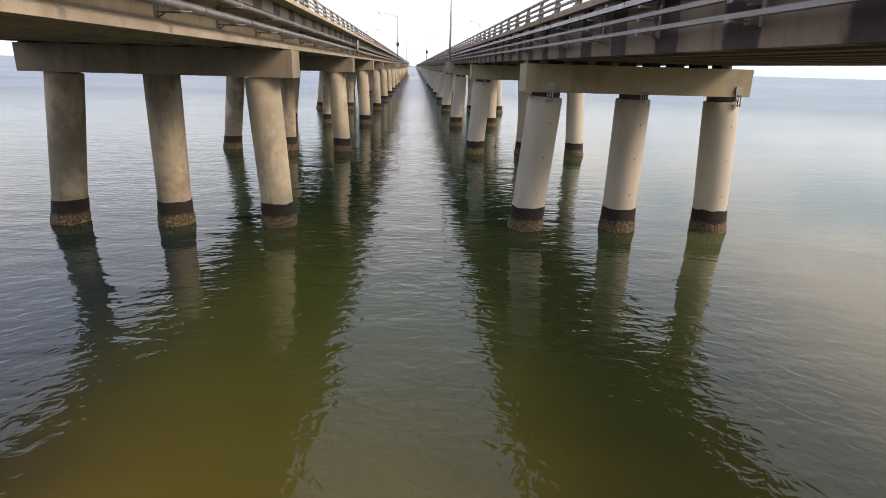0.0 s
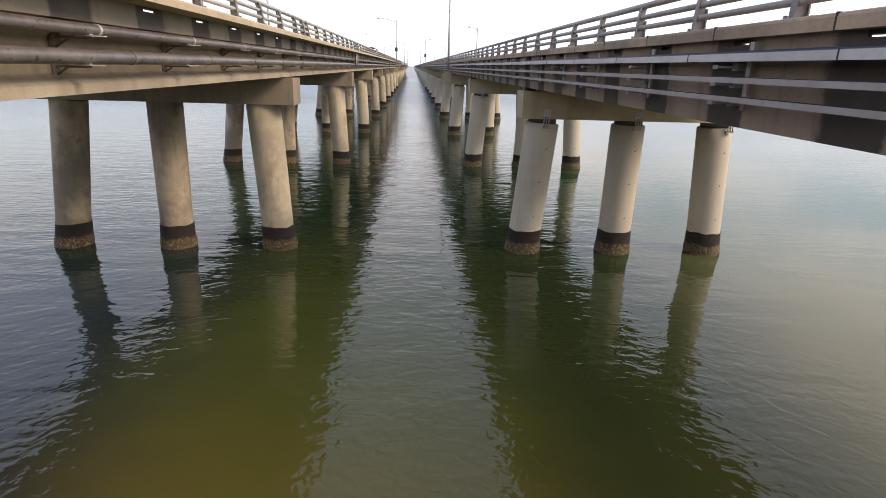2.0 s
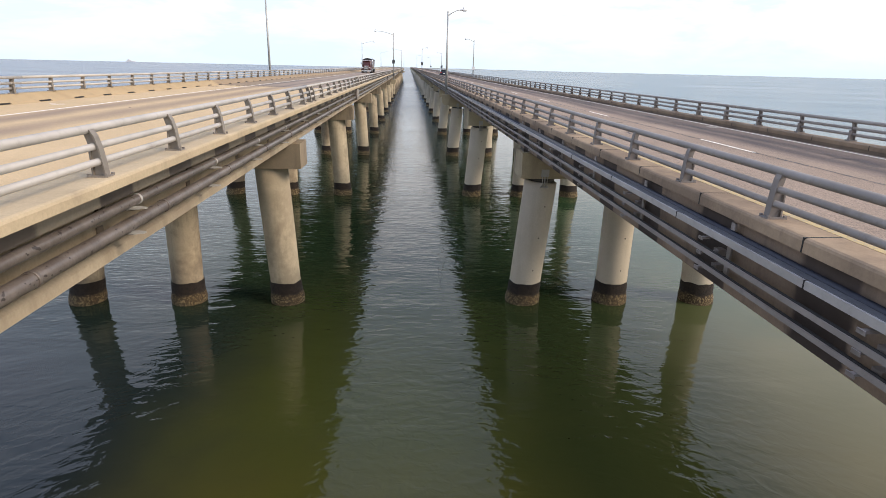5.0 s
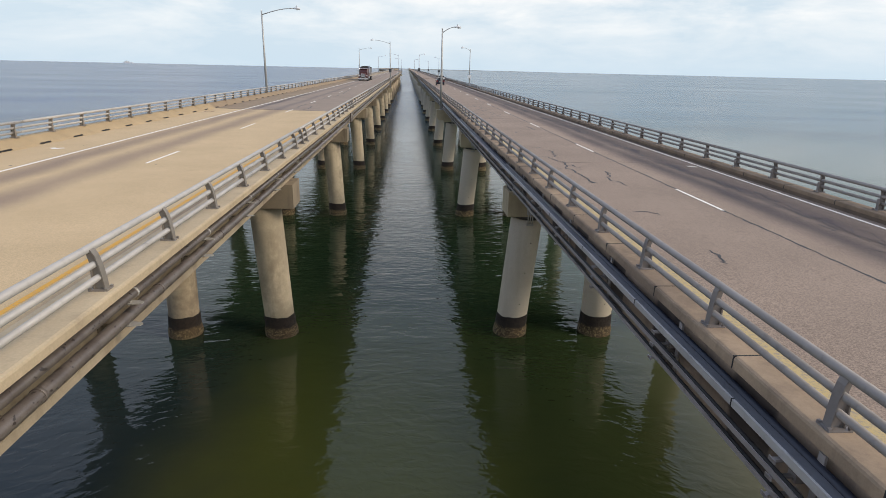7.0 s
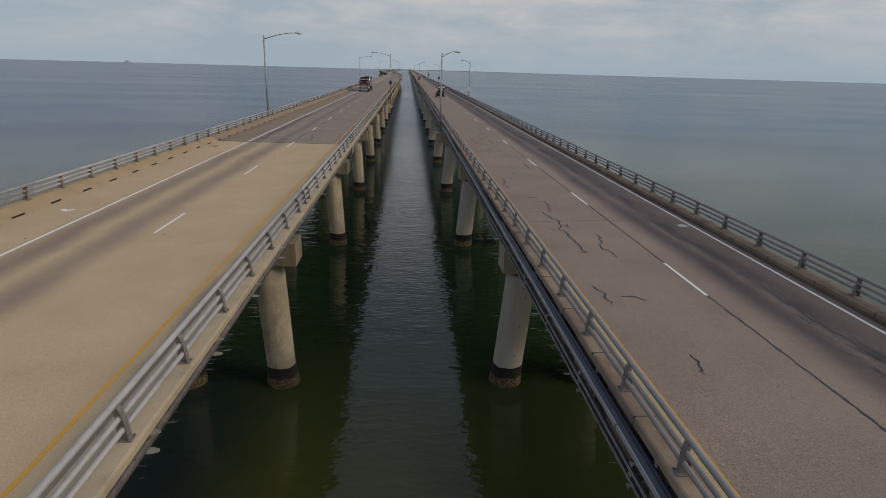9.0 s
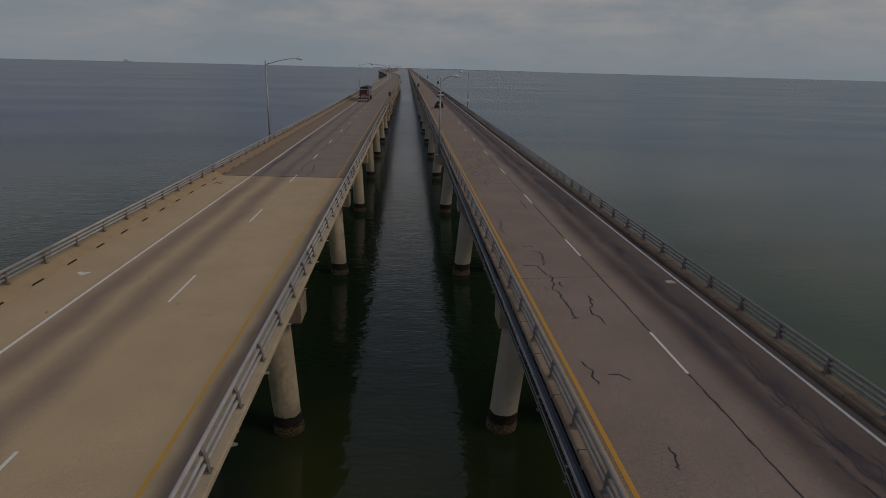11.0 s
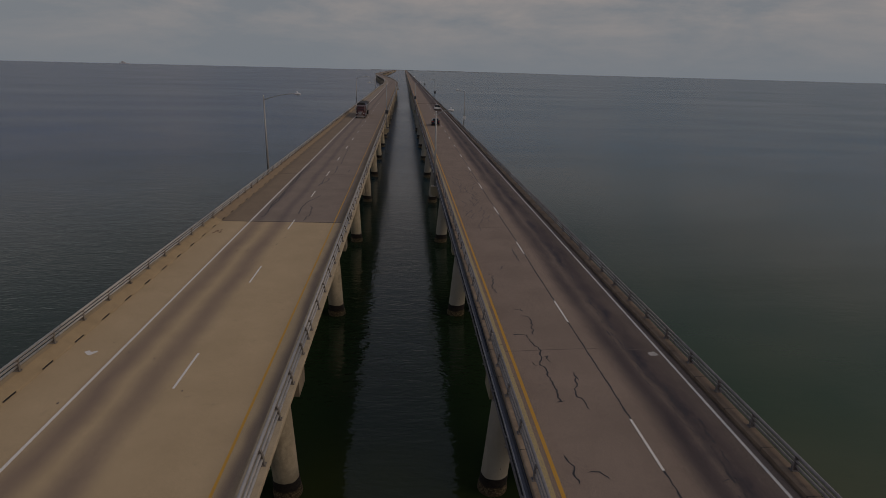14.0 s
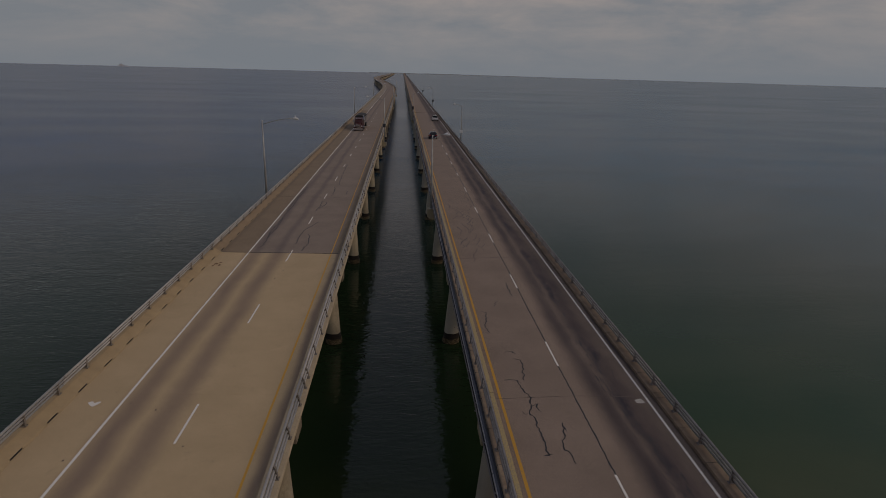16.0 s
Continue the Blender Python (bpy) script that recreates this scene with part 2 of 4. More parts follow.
PAINT_YELLOW = paint("road_paint_yellow", (0.70, 0.355, 0.03), 0.35)


def road_material(name, light, dark, tracks, track_color, amount, grit, seep=None):
    """A driven road: blotches, grit, darker tyre tracks at the given places across it and, with seep = (place, width), a torn line of oil."""
    k = Nodes(name, 0.85)
    c = k.mix(k.range(k.noise(0.35, 5, 0.6), 0.3, 0.7), light, dark)
    x = k.math("ADD", k.axis("X"), k.range(k.noise(0.12, 3), 0, 1, -0.5, 0.5))
    total = None
    for place, width in tracks:
        d = k.math("ABSOLUTE", k.math("SUBTRACT", x, place))
        v = k.range(d, 0.0, width, 1, 0, True)
        total = v if total is None else k.math("MAXIMUM", total, v)
    patchy = k.range(k.noise(0.5, 4, 0.65, k.scaled((1.0, 0.25, 1.0))), 0.25, 0.7, 0.62 * amount, amount)
    c = k.mix(k.math("MULTIPLY", total, patchy), c, track_color)
    c = k.mix(1.0, c, k.range(k.noise(34, 2, 0.8), 0.35, 0.65, 1 - grit, 1 + grit), "MULTIPLY")
    c = k.mix(1.0, c, k.range(k.noise(9, 4, 0.8), 0.3, 0.7, 1 - grit * 0.35, 1 + grit * 0.35), "MULTIPLY")
    c = k.mix(k.range(k.noise(1.6, 6, 0.7), 0.6, 0.8, 0, 0.35, True), c, track_color)
    if seep:
        place, width = seep
        sway = k.range(k.noise(1.0, 4, 0.65, k.scaled((0.0, 0.28, 0.0))), 0.2, 0.8, -0.45, 0.45)
        d = k.math("ABSOLUTE", k.math("SUBTRACT", k.math("ADD", k.axis("X"), sway), place))
        torn = k.math("ADD", d, k.range(k.noise(2.4, 6, 0.75, k.scaled((1.0, 0.55, 1.0))), 0.25, 0.75, -width, width))
        strong = k.range(k.noise(1.0, 3, 0.6, k.scaled((0.0, 0.16, 0.0))), 0.38, 0.62, 0.12, 0.85, True)
        c = k.mix(k.math("MULTIPLY", k.range(torn, -0.1, width * 1.5, 1, 0, True), strong), c, (0.024, 0.022, 0.034))
    k.color(c)
    k.bump(k.noise(60, 3, 0.8), 0.4, 0.01)
    return k.m


ROAD_TAN = road_material("road_concrete_tan", (0.595, 0.434, 0.247), (0.508, 0.368, 0.206), ((-11.8, 1.05), (-10.0, 1.1), (-4.85, 0.42)), (0.25, 0.176, 0.128), 0.9, 0.12)
ROAD_DARK = road_material("road_asphalt_brown", (0.32, 0.245, 0.186), (0.255, 0.195, 0.148), ((-11.8, 0.6), (-10.0, 0.6)), (0.13, 0.10, 0.095), 0.6, 0.12)
ROAD_R = road_material("road_asphalt_grey", (0.325, 0.24, 0.178), (0.26, 0.192, 0.142), ((12.1, 1.75), (10.9, 1.1), (13.6, 0.25)), (0.060, 0.044, 0.044), 1.0, 0.32, (11.8, 0.3))
SHOULDER = road_material("shoulder_asphalt_brown", (0.31, 0.225, 0.14), (0.25, 0.18, 0.112), ((-14.6, 0.5), (-4.85, 0.3)), (0.19, 0.145, 0.10), 0.6, 0.12)


def water_material():
    k = Nodes("bay_water", 0.06)
    k.b.inputs["IOR"].default_value = 1.333
    y, x = k.axis("Y"), k.axis("X")
    wob = k.range(k.noise(0.08, 4, 0.6), 0, 1, -4, 4)
    yy = k.math("ADD", y, wob)
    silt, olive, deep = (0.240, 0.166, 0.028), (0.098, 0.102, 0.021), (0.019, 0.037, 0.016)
    # east and west paint deck shade and sky reflection into the body colour
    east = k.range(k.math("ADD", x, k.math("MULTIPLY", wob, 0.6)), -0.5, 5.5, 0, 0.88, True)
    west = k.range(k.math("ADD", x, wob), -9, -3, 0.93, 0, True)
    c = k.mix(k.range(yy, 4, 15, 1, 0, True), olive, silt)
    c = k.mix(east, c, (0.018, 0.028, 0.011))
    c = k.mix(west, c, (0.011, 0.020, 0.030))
    # olive reaches this far to carry the reflected glow of the inner piles
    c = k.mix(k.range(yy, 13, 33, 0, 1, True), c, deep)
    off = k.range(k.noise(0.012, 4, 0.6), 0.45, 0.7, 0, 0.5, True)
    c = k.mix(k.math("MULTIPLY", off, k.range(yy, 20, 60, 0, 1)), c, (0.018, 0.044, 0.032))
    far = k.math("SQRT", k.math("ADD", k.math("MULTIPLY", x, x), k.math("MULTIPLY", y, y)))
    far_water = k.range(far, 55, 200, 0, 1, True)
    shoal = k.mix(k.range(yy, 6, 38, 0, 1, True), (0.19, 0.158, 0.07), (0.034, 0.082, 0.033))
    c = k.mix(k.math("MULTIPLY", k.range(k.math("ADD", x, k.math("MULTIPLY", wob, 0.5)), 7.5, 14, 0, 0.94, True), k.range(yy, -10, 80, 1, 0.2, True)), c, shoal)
    # far water turns bluer with distance; chop paints ripple contrast into its colour
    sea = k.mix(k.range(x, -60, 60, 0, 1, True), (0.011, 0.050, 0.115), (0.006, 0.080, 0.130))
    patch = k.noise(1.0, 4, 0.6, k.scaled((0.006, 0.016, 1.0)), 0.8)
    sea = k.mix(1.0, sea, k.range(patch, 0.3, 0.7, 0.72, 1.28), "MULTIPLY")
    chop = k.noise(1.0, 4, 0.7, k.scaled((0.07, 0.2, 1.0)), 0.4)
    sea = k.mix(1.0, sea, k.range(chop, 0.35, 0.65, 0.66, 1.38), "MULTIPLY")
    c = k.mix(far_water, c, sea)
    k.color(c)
    # wind-broken water far off mirrors less of the low sky
    k.link(k.range(k.math("ADD", far, k.range(patch, 0.3, 0.7, -70, 70)), 16, 130, 0.5, 0.26), k.b.inputs["Specular IOR Level"])
    k.rough(k.math("ADD", k.range(far, 18, 150, 0.015, 0.24), k.math("MULTIPLY", k.range(patch, 0.3, 0.7, -0.03, 0.03), k.range(far, 40, 160, 0, 1))))
    # ring ripples near the start of the bridges, wind ripples beyond, over longer low waves
    gust = k.range(k.noise(0.08, 3, 0.6), 0.3, 0.7, 0.5, 1.5)
    dx, dy = k.math("SUBTRACT", x, 0.2), k.math("SUBTRACT", y, 0.4)
    ring = k.n.new("ShaderNodeCombineXYZ")
    k.link(k.math("MULTIPLY", k.math("ARCTAN2", dx, dy), 27.0), ring.inputs[0])
    k.link(k.math("MULTIPLY", k.math("SQRT", k.math("ADD", k.math("MULTIPLY", dx, dx), k.math("MULTIPLY", dy, dy))), 2.9), ring.inputs[1])
    rings = k.noise(1.0, 2, 0.5, ring.outputs[0], 0.5)
    wind = k.noise(1.0, 2, 0.5, k.scaled((1.3, 2.9, 1.0)), 0.5)
    small = k.mix(k.range(far, 16, 34, 0, 1, True), rings, wind)
    lee = k.range(k.math("ADD", x, k.math("MULTIPLY", wob, 0.8)), 8, 14, 1.0, 0.2, True)
    mid = k.noise(1.0, 3, 0.5, k.scaled((0.30, 0.65, 1.0)), 0.4)
    h = k.math("ADD", k.math("MULTIPLY", k.math("MULTIPLY", small, k.range(far, 14, 34, 0.022, 0.030)), k.math("MULTIPLY", gust, lee)), k.math("MULTIPLY", k.math("MULTIPLY", mid, lee), k.range(far, 25, 90, 0.06, 0.04)))
    k.bump(k.math("MULTIPLY", h, k.range(far, 60, 420, 1, 0.08)), 1.0, 1.0)
    return k.m


WATER = water_material()

# ---- mesh helpers ----


def box(bm, x0, x1, y0, y1, z0, z1):
    vs = [bm.verts.new((x, y, z)) for x in (x0, x1) for y in (y0, y1) for z in (z0, z1)]
    for q in ((0, 1, 3, 2), (4, 6, 7, 5), (0, 4, 5, 1), (2, 3, 7, 6), (0, 2, 6, 4), (1, 5, 7, 3)):
        bm.faces.new([vs[i] for i in q])
    return vs


def prism(bm, profile, y0, y1):
    """A bar along y with a closed (x, z) profile."""
    a = [bm.verts.new((x, y0, z)) for x, z in profile]
    b = [bm.verts.new((x, y1, z)) for x, z in profile]
    n = len(profile)
    for i in range(n):
        bm.faces.new((a[i], a[(i + 1) % n], b[(i + 1) % n], b[i]))
    bm.faces.new(a[::-1])
    bm.faces.new(b)


def slab(bm, outline, z0, z1):
    """A plate with a closed (x, y) outline."""
    a = [bm.verts.new((x, y, z0)) for x, y in outline]
    b = [bm.verts.new((x, y, z1)) for x, y in outline]
    n = len(outline)
    for i in range(n):
        bm.faces.new((a[i], a[(i + 1) % n], b[(i + 1) % n], b[i]))
    bm.faces.new(a[::-1])
    bm.faces.new(b)


def tube(bm, points, radii, seg=12, cap=True):
    """A round bar through points; radii is one number or one a point."""
    pts = [Vector(p) for p in points]
    rs = radii if isinstance(radii, (list, tuple)) else [radii] * len(pts)
    rings = []
    for i, p in enumerate(pts):
        d = (pts[min(i + 1, len(pts) - 1)] - pts[max(i - 1, 0)]).normalized()
        u = d.orthogonal().normalized() if i == 0 else (u - d * u.dot(d)).normalized()
        v = d.cross(u)
        rings.append([bm.verts.new(p + rs[i] * (math.cos(a) * u + math.sin(a) * v)) for a in (2 * math.pi * q / seg for q in range(seg))])
    for a, b in zip(rings, rings[1:]):
        for q in range(seg):
            f = bm.faces.new((a[q], a[(q + 1) % seg], b[(q + 1) % seg], b[q]))
            f.smooth = True
    if cap:
        bm.faces.new(rings[0][::-1])
        bm.faces.new(rings[-1])


def mesh_of(name, bm, material, bevel=0.0):
    if bevel:
        edges = [e for e in bm.edges if len(e.link_faces) == 2 and e.calc_face_angle(0) > 0.9]
        bmesh.ops.bevel(bm, geom=edges, offset=bevel, segments=2, profile=0.6, affect="EDGES")
    bmesh.ops.recalc_face_normals(bm, faces=bm.faces)
    me = bpy.data.meshes.new(name)
    bm.to_mesh(me)
    bm.free()
    me.materials.append(material)
    return me


def part(name, bm, material, parent, label="", bevel=0.0):
    ob = new(name, bm if isinstance(bm, bpy.types.Mesh) else mesh_of(name, bm, material, bevel))
    ob.parent = parent
    if label:
        tagged(ob, label)
    return ob


def thing(name, label, category, group="", kind="", at=None):
    ob = new(name)
    ob.empty_display_size = 0.2
    if at:
        ob.location = at
    return tagged(ob, label, category, group, kind)


# ---- the setting ----
wb = bmesh.new()
slab(wb, [(4900 * math.cos(a), 4900 * math.sin(a) + 10) for a in (2 * math.pi * q / 96 for q in range(96))], -3.0, 0.04)
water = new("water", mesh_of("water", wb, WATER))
tagged(water, "rippled olive green bay water with shade painted in beneath the bridges", "water", kind="structure")

sb = bmesh.new()
rnd = random.Random(4)
xs = [-260 + 30 * q for q in range(50)]
prism_pts = [(x, 0.5 + (2.0 + 2.5 * rnd.random()) * min(1, (xs[-1] - x) / 900)) for x in xs]
a = [sb.verts.new((x, 4700, -1)) for x in xs]
b = [sb.verts.new((x, 4700, z)) for x, z in prism_pts]
c = [sb.verts.new((x, 4780, z)) for x, z in prism_pts]
for q in range(len(xs) - 1):
    sb.faces.new((a[q], a[q + 1], b[q + 1], b[q]))
    sb.faces.new((b[q], b[q + 1], c[q + 1], c[q]))
# the pale grey paints the haze in front of the shore
shore = new("backdrop", mesh_of("backdrop", sb, concrete("far_shore_haze_tone", (0.48, 0.50, 0.48), (0.42, 0.45, 0.44), 0.02)))
tagged(shore, "thin strip of distant shore on the horizon, haze painted into its colour", "shore", kind="structure")

# ---- the two bridges ----
# sections: edge = inner edge of the kerb beam, out = outer edge, road = road height, beam = kerb top
LEFT = dict(s=-1, edge=-3.9, out=-15.72, road=8.44, beam=8.73, beam_out=8.87, face=-4.42, web=-5.03, low=7.18, cap0=-4.46, cap1=-14.78, capz=(6.11, 7.14),
            base=(-5.46, -9.80, -14.20), top=(-5.83, -9.74, -13.47), ptop=6.11, girders=6, gtop=8.2, kerb_out=0.86)
RIGHT = dict(s=1, edge=4.48, out=14.04, road=8.16, beam=8.385, beam_out=8.27, face=4.76, web=4.99, low=7.03, cap0=4.66, cap1=13.85, capz=(5.82, 6.90),
             base=(5.18, 9.28, 13.44), top=(5.66, 9.34, 13.10), ptop=5.62, girders=9, gtop=7.85, kerb_out=0.52)


def road_z(x):
    """Height of the east road, which falls from its crown to both kerbs."""
    return 8.16 - 0.12 * abs(x - 9.42) / 3.7


def west_z(x):
    """Height of the west road, which rises a little towards its outer kerb."""
    return 8.44 + 0.010 * max(0.0, -5.4 - x)


def post_mesh(side):
    """A rail post: outer flange, web and base, leaning over the road."""
    s = side["s"]
    bm = bmesh.new()
    g = 1.0 if s < 0 else 0.6
    lean = [(0.0, 0.0), (0.015 * g, 0.2), (0.04 * g, 0.42), (0.08 * g, 0.60), (0.13 * g, 0.70)]
    for i in range(4):
        (x0, z0), (x1, z1) = lean[i], lean[i + 1]
        a, b = 0.02, 0.06
        vs = []
        for x, z in ((x0, z0), (x1, z1)):
            vs.append([bm.verts.new((s * (x + dx), dy, z)) for dx in (0, a) for dy in (-b, b)])
        lo, hi = vs
        for q in ((0, 1), (1, 3), (3, 2), (2, 0)):
            bm.faces.new((lo[q[0]], lo[q[1]], hi[q[1]], hi[q[0]]))
        if i == 3:
            bm.faces.new((hi[0], hi[1], hi[3], hi[2]))
    for dy in (-0.016,):
        out = [(0.02, 0.0), (0.02 + 0.015 * g, 0.2), (0.02 + 0.04 * g, 0.42), (0.02 + 0.08 * g, 0.60), (0.02 + 0.13 * g, 0.69), (0.09 + 0.15 * g, 0.69), (0.06 + 0.14 * g, 0.5), (0.17, 0.25), (0.17, 0.0)]
        a = [bm.verts.new((s * x, -0.016, z)) for x, z in out]
        b = [bm.verts.new((s * x, 0.016, z)) for x, z in out]
        for i in range(len(out)):
            j = (i + 1) % len(out)
            bm.faces.new((a[i], a[j], b[j], b[i]))
        bm.faces.new(a)
        bm.faces.new(b[::-1])
    box(bm, s * 0.165, s * 0.185, -0.05, 0.05, 0.02, 0.38)
    box(bm, s * -0.04, s * 0.23, -0.10, 0.10, -0.004, 0.02)
    for bx in (-0.02, 0.21):
        for by in (-0.08, 0.08):
            box(bm, s * (bx - 0.018), s * (bx + 0.018), by - 0.018, by + 0.018, 0.02, 0.05)
    bmesh.ops.scale(bm, verts=bm.verts, vec=(1.0, 1.0, 0.875))
    return mesh_of("post", bm, POST_L if s < 0 else POST_R)


POSTS = {-1: post_mesh(LEFT), 1: post_mesh(RIGHT)}


def rail_meshes(s):
    made = []
    for r, seg in ((0.058, 12), (0.048, 10), (0.048, 10)):
        bm = bmesh.new()
        tube(bm, [(0, 0.02, 0), (0, SPAN - 0.02, 0)], r, seg)
        made.append(mesh_of("rail", bm, STEEL if s < 0 else STEEL_R))
    return made


RAILS = {-1: rail_meshes(-1), 1: rail_meshes(1)}
RAIL_Z = {-1: ((0.20, 0.61), (0.13, 0.39), (0.09, 0.197)), 1: ((0.12, 0.61), (0.09, 0.39), (0.07, 0.197))}


def railing(side, inner, at):
    """One span of three-rail railing; its origin lies at the span's start on the kerb."""
    s = side["s"] if inner else -side["s"]
    tone = side["s"]
    x = (side["edge"] + s * (0.13 if tone < 0 else 0.23)) if inner else (side["out"] + s * (0.24 if tone < 0 else 0.03))
    text = "pale galvanised steel three-rail bridge railing on a concrete kerb" if tone < 0 else "weathered grey steel three-rail bridge railing on a concrete kerb"
    ob = thing("bridge_railing", text, "railing", "railings of the twin bridges", at=(x, at, side["beam"] if inner else side["beam_out"]))
    places = [((L_POST if tone < 0 else R_POST) if inner else (L_POST_OUT if tone < 0 else R_POST_OUT)) + BAY * q for q in range(9)]
    if tone < 0 and inner:
        places.append(0.06)
    for y in places:
        p = part("post", POSTS[tone], None, ob)
        p.location = (0, y, 0)
        if s != tone:
            p.rotation_euler = (0, 0, math.pi)
    for me, (dx, z) in zip(RAILS[tone], RAIL_Z[tone]):
        p = part("rail", me, None, ob)
        p.location = (s * dx, 0, z)
    return ob


def girder_profile(x, z0, z1, s):
    if s > 0:
        return [(x - 0.2, z0), (x + 0.2, z0), (x + 0.24, z1), (x - 0.24, z1)]
    w, t = 0.30, 0.10
    return [(x - w, z0), (x + w, z0), (x + w, z0 + 0.15), (x + t, z0 + 0.30), (x + t, z1 - 0.22), (x + 0.25, z1 - 0.1), (x + 0.25, z1),
            (x - 0.25, z1), (x - 0.25, z1 - 0.1), (x - t, z1 - 0.22), (x - t, z0 + 0.30), (x - w, z0 + 0.15)]


def sloped_kerb(side, ob, e0, e1, material):
    """The west bridge's outer kerb: a flat top, a sloping face and drain slots through its foot."""
    a, road, top = side["out"], west_z(side["out"] + 0.9), side["beam_out"]
    mid, foot = a + 0.87, a + 0.95
    bm = bmesh.new()
    prism(bm, [(a, road - 0.05), (mid, road - 0.05), (mid, road + 0.075), (a + 0.42, top - 0.01), (a + 0.36, top), (a + 0.02, top), (a, top - 0.02)], e0, e1)
    part("kerb_beam", bm, material, ob)
    y = e0
    for q in range(10):
        h0, h1 = SLOT_L + BAY * q, SLOT_L + BAY * q + 0.8
        if q == 9:
            h0 = h1 = e1
        bm = bmesh.new()
        prism(bm, [(mid, road - 0.05), (foot, road - 0.05), (foot, road + 0.005), (mid, road + 0.075)], y, h0)
        part("kerb_block", bm, material, ob)
        if q < 9:
            bm = bmesh.new()
            # a black face paints the shade inside the opening
            box(bm, mid, mid + 0.012, h0 + 0.002, h1 - 0.002, road - 0.05, road + 0.073)
            part("drain_slot_shade", bm, JOINT, ob, "black face painting the shade inside a drain slot")
            bm = bmesh.new()
            prism(bm, [(mid + 0.052, road - 0.05), (foot, road - 0.05), (foot, road + 0.003), (mid + 0.052, road + 0.014)], h0, h1)
            part("slot_lip", bm, material, ob)
        y = h1


def span_thing(side, road_mat, at, lines=True):
    """One span of deck: slab, girders, kerbs, road surface and paint."""
    s = side["s"]
    left = s < 0
    text = "tan concrete bridge span with tyre-darkened two-lane road" if road_mat is ROAD_TAN else (
        "concrete bridge span with cracked brown asphalt road" if left else "stained brown concrete bridge span with cracked grey asphalt road")
    ob = thing("bridge_span", text, "bridge", "spans of the twin bridges", at=(0, at, 0))
    e0, e1 = 0.015, SPAN - 0.015
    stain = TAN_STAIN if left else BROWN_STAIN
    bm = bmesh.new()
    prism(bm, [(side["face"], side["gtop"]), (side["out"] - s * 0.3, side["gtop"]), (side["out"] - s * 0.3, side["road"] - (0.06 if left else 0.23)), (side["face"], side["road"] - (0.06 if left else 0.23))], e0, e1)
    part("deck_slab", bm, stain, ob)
    n = side["girders"]
    far_x = side["out"] - s * 1.15
    for q in range(n):
        x = side["web"] + (far_x - side["web"]) * q / (n - 1)
        bm = bmesh.new()
        prism(bm, girder_profile(x, side["low"], side["gtop"], s), e0, e1)
        part("girder", bm, (TAN if left else BROWN_STAIN) if q == 0 else (TAN if left else BROWN), ob)
    for inner in (True, False):
        a = side["edge"] + (0.12 if inner and not left else 0.0) if inner else side["out"]
        d = s if inner else -s
        wide = (0.72 if left else 0.70) if inner else side["kerb_out"]
        top = side["beam"] if inner else side["beam_out"]
        if left and not inner:
            sloped_kerb(side, ob, 0.001, SPAN - 0.001, KERB_OUT if road_mat is ROAD_TAN else KERB_WORN)
            continue
        bm = bmesh.new()
        h = 0.18 if inner and not left else 0.155 if inner else 0.13
        prism(bm, [(a, top - h), (a + d * wide, top - h), (a + d * wide, top - 0.02), (a + d * (wide - 0.02), top), (a + d * 0.045, top), (a + d * 0.012, top - 0.014), (a, top - 0.045)], e0, e1)
        part("kerb_beam", bm, KERB_L if left else KERB_R if inner else KERB_R_OUT, ob)
        start = L_POST + 0.68 if left else R_JOINT - 0.68
        holes = sorted(((start + BAY * q) % SPAN, (start + BAY * q) % SPAN + 0.40) for q in range(9))
        fx = (side["face"] if inner else side["out"] - s * 0.3)
        y = e0
        sill = side["road"] - (0.05 if left else 0.22)
        if inner:
            lintel, hole = (0.02, 0.06) if left else (0.012, 0.065)
            sill = top - h - lintel - hole
            x0, x1 = sorted((fx + d * 0.01, a + d * (wide - 0.02)))
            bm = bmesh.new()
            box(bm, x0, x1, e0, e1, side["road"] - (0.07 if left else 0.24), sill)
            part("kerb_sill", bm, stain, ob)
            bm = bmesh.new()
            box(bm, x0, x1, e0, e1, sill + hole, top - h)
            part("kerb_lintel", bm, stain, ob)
        for h0, h1 in (holes if inner else []) + [(e1, e1)]:
            h0, h1 = min(h0, e1), min(h1, e1)
            if h0 - y > 0.02:
                x0, x1 = sorted((fx + d * 0.01, a + d * (wide - 0.02)))
                bm = bmesh.new()
                if inner:      # the drain openings widen towards the road
                    xa, xb, w = fx + d * 0.01, a + d * (wide - 0.02), 0.6
                    w0, w1 = (w if y > e0 + 0.3 else 0.0), (w if h0 < e1 - 0.3 else 0.0)
                    w0, w1 = (w0, w1) if h0 - y > 1.4 else (0.0, 0.0)
                    slab(bm, [(xa, y), (xa, h0), (xb, h0 - w1), (xb, y + w0)], sill, sill + hole)
                else:
                    box(bm, x0, x1, y, h0, sill, top - h)
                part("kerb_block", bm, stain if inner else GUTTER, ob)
            y = h1
        if not left:
            for q in range(9):
                yj = (R_JOINT + BAY * q) % SPAN
                x0, x1 = sorted((a - d * 0.004, a + d * (wide + 0.005)))
                bm = bmesh.new()
                box(bm, x0, x1, yj - 0.012, yj + 0.012, top - h - 0.003, top + 0.003)
                part("kerb_joint", bm, JOINT, ob)
    if not left:
        bm = bmesh.new()
        box(bm, 5.08, 5.28, e0, e1, side["beam"] - 0.02, side["beam"] + 0.004)
        part("painted_strip", bm, PAINT_KERB, ob, "faded yellow paint along the kerb top")
    bm = bmesh.new()
    x0, x1 = sorted((side["face"] + s * 0.02, side["out"] - s * 0.32))
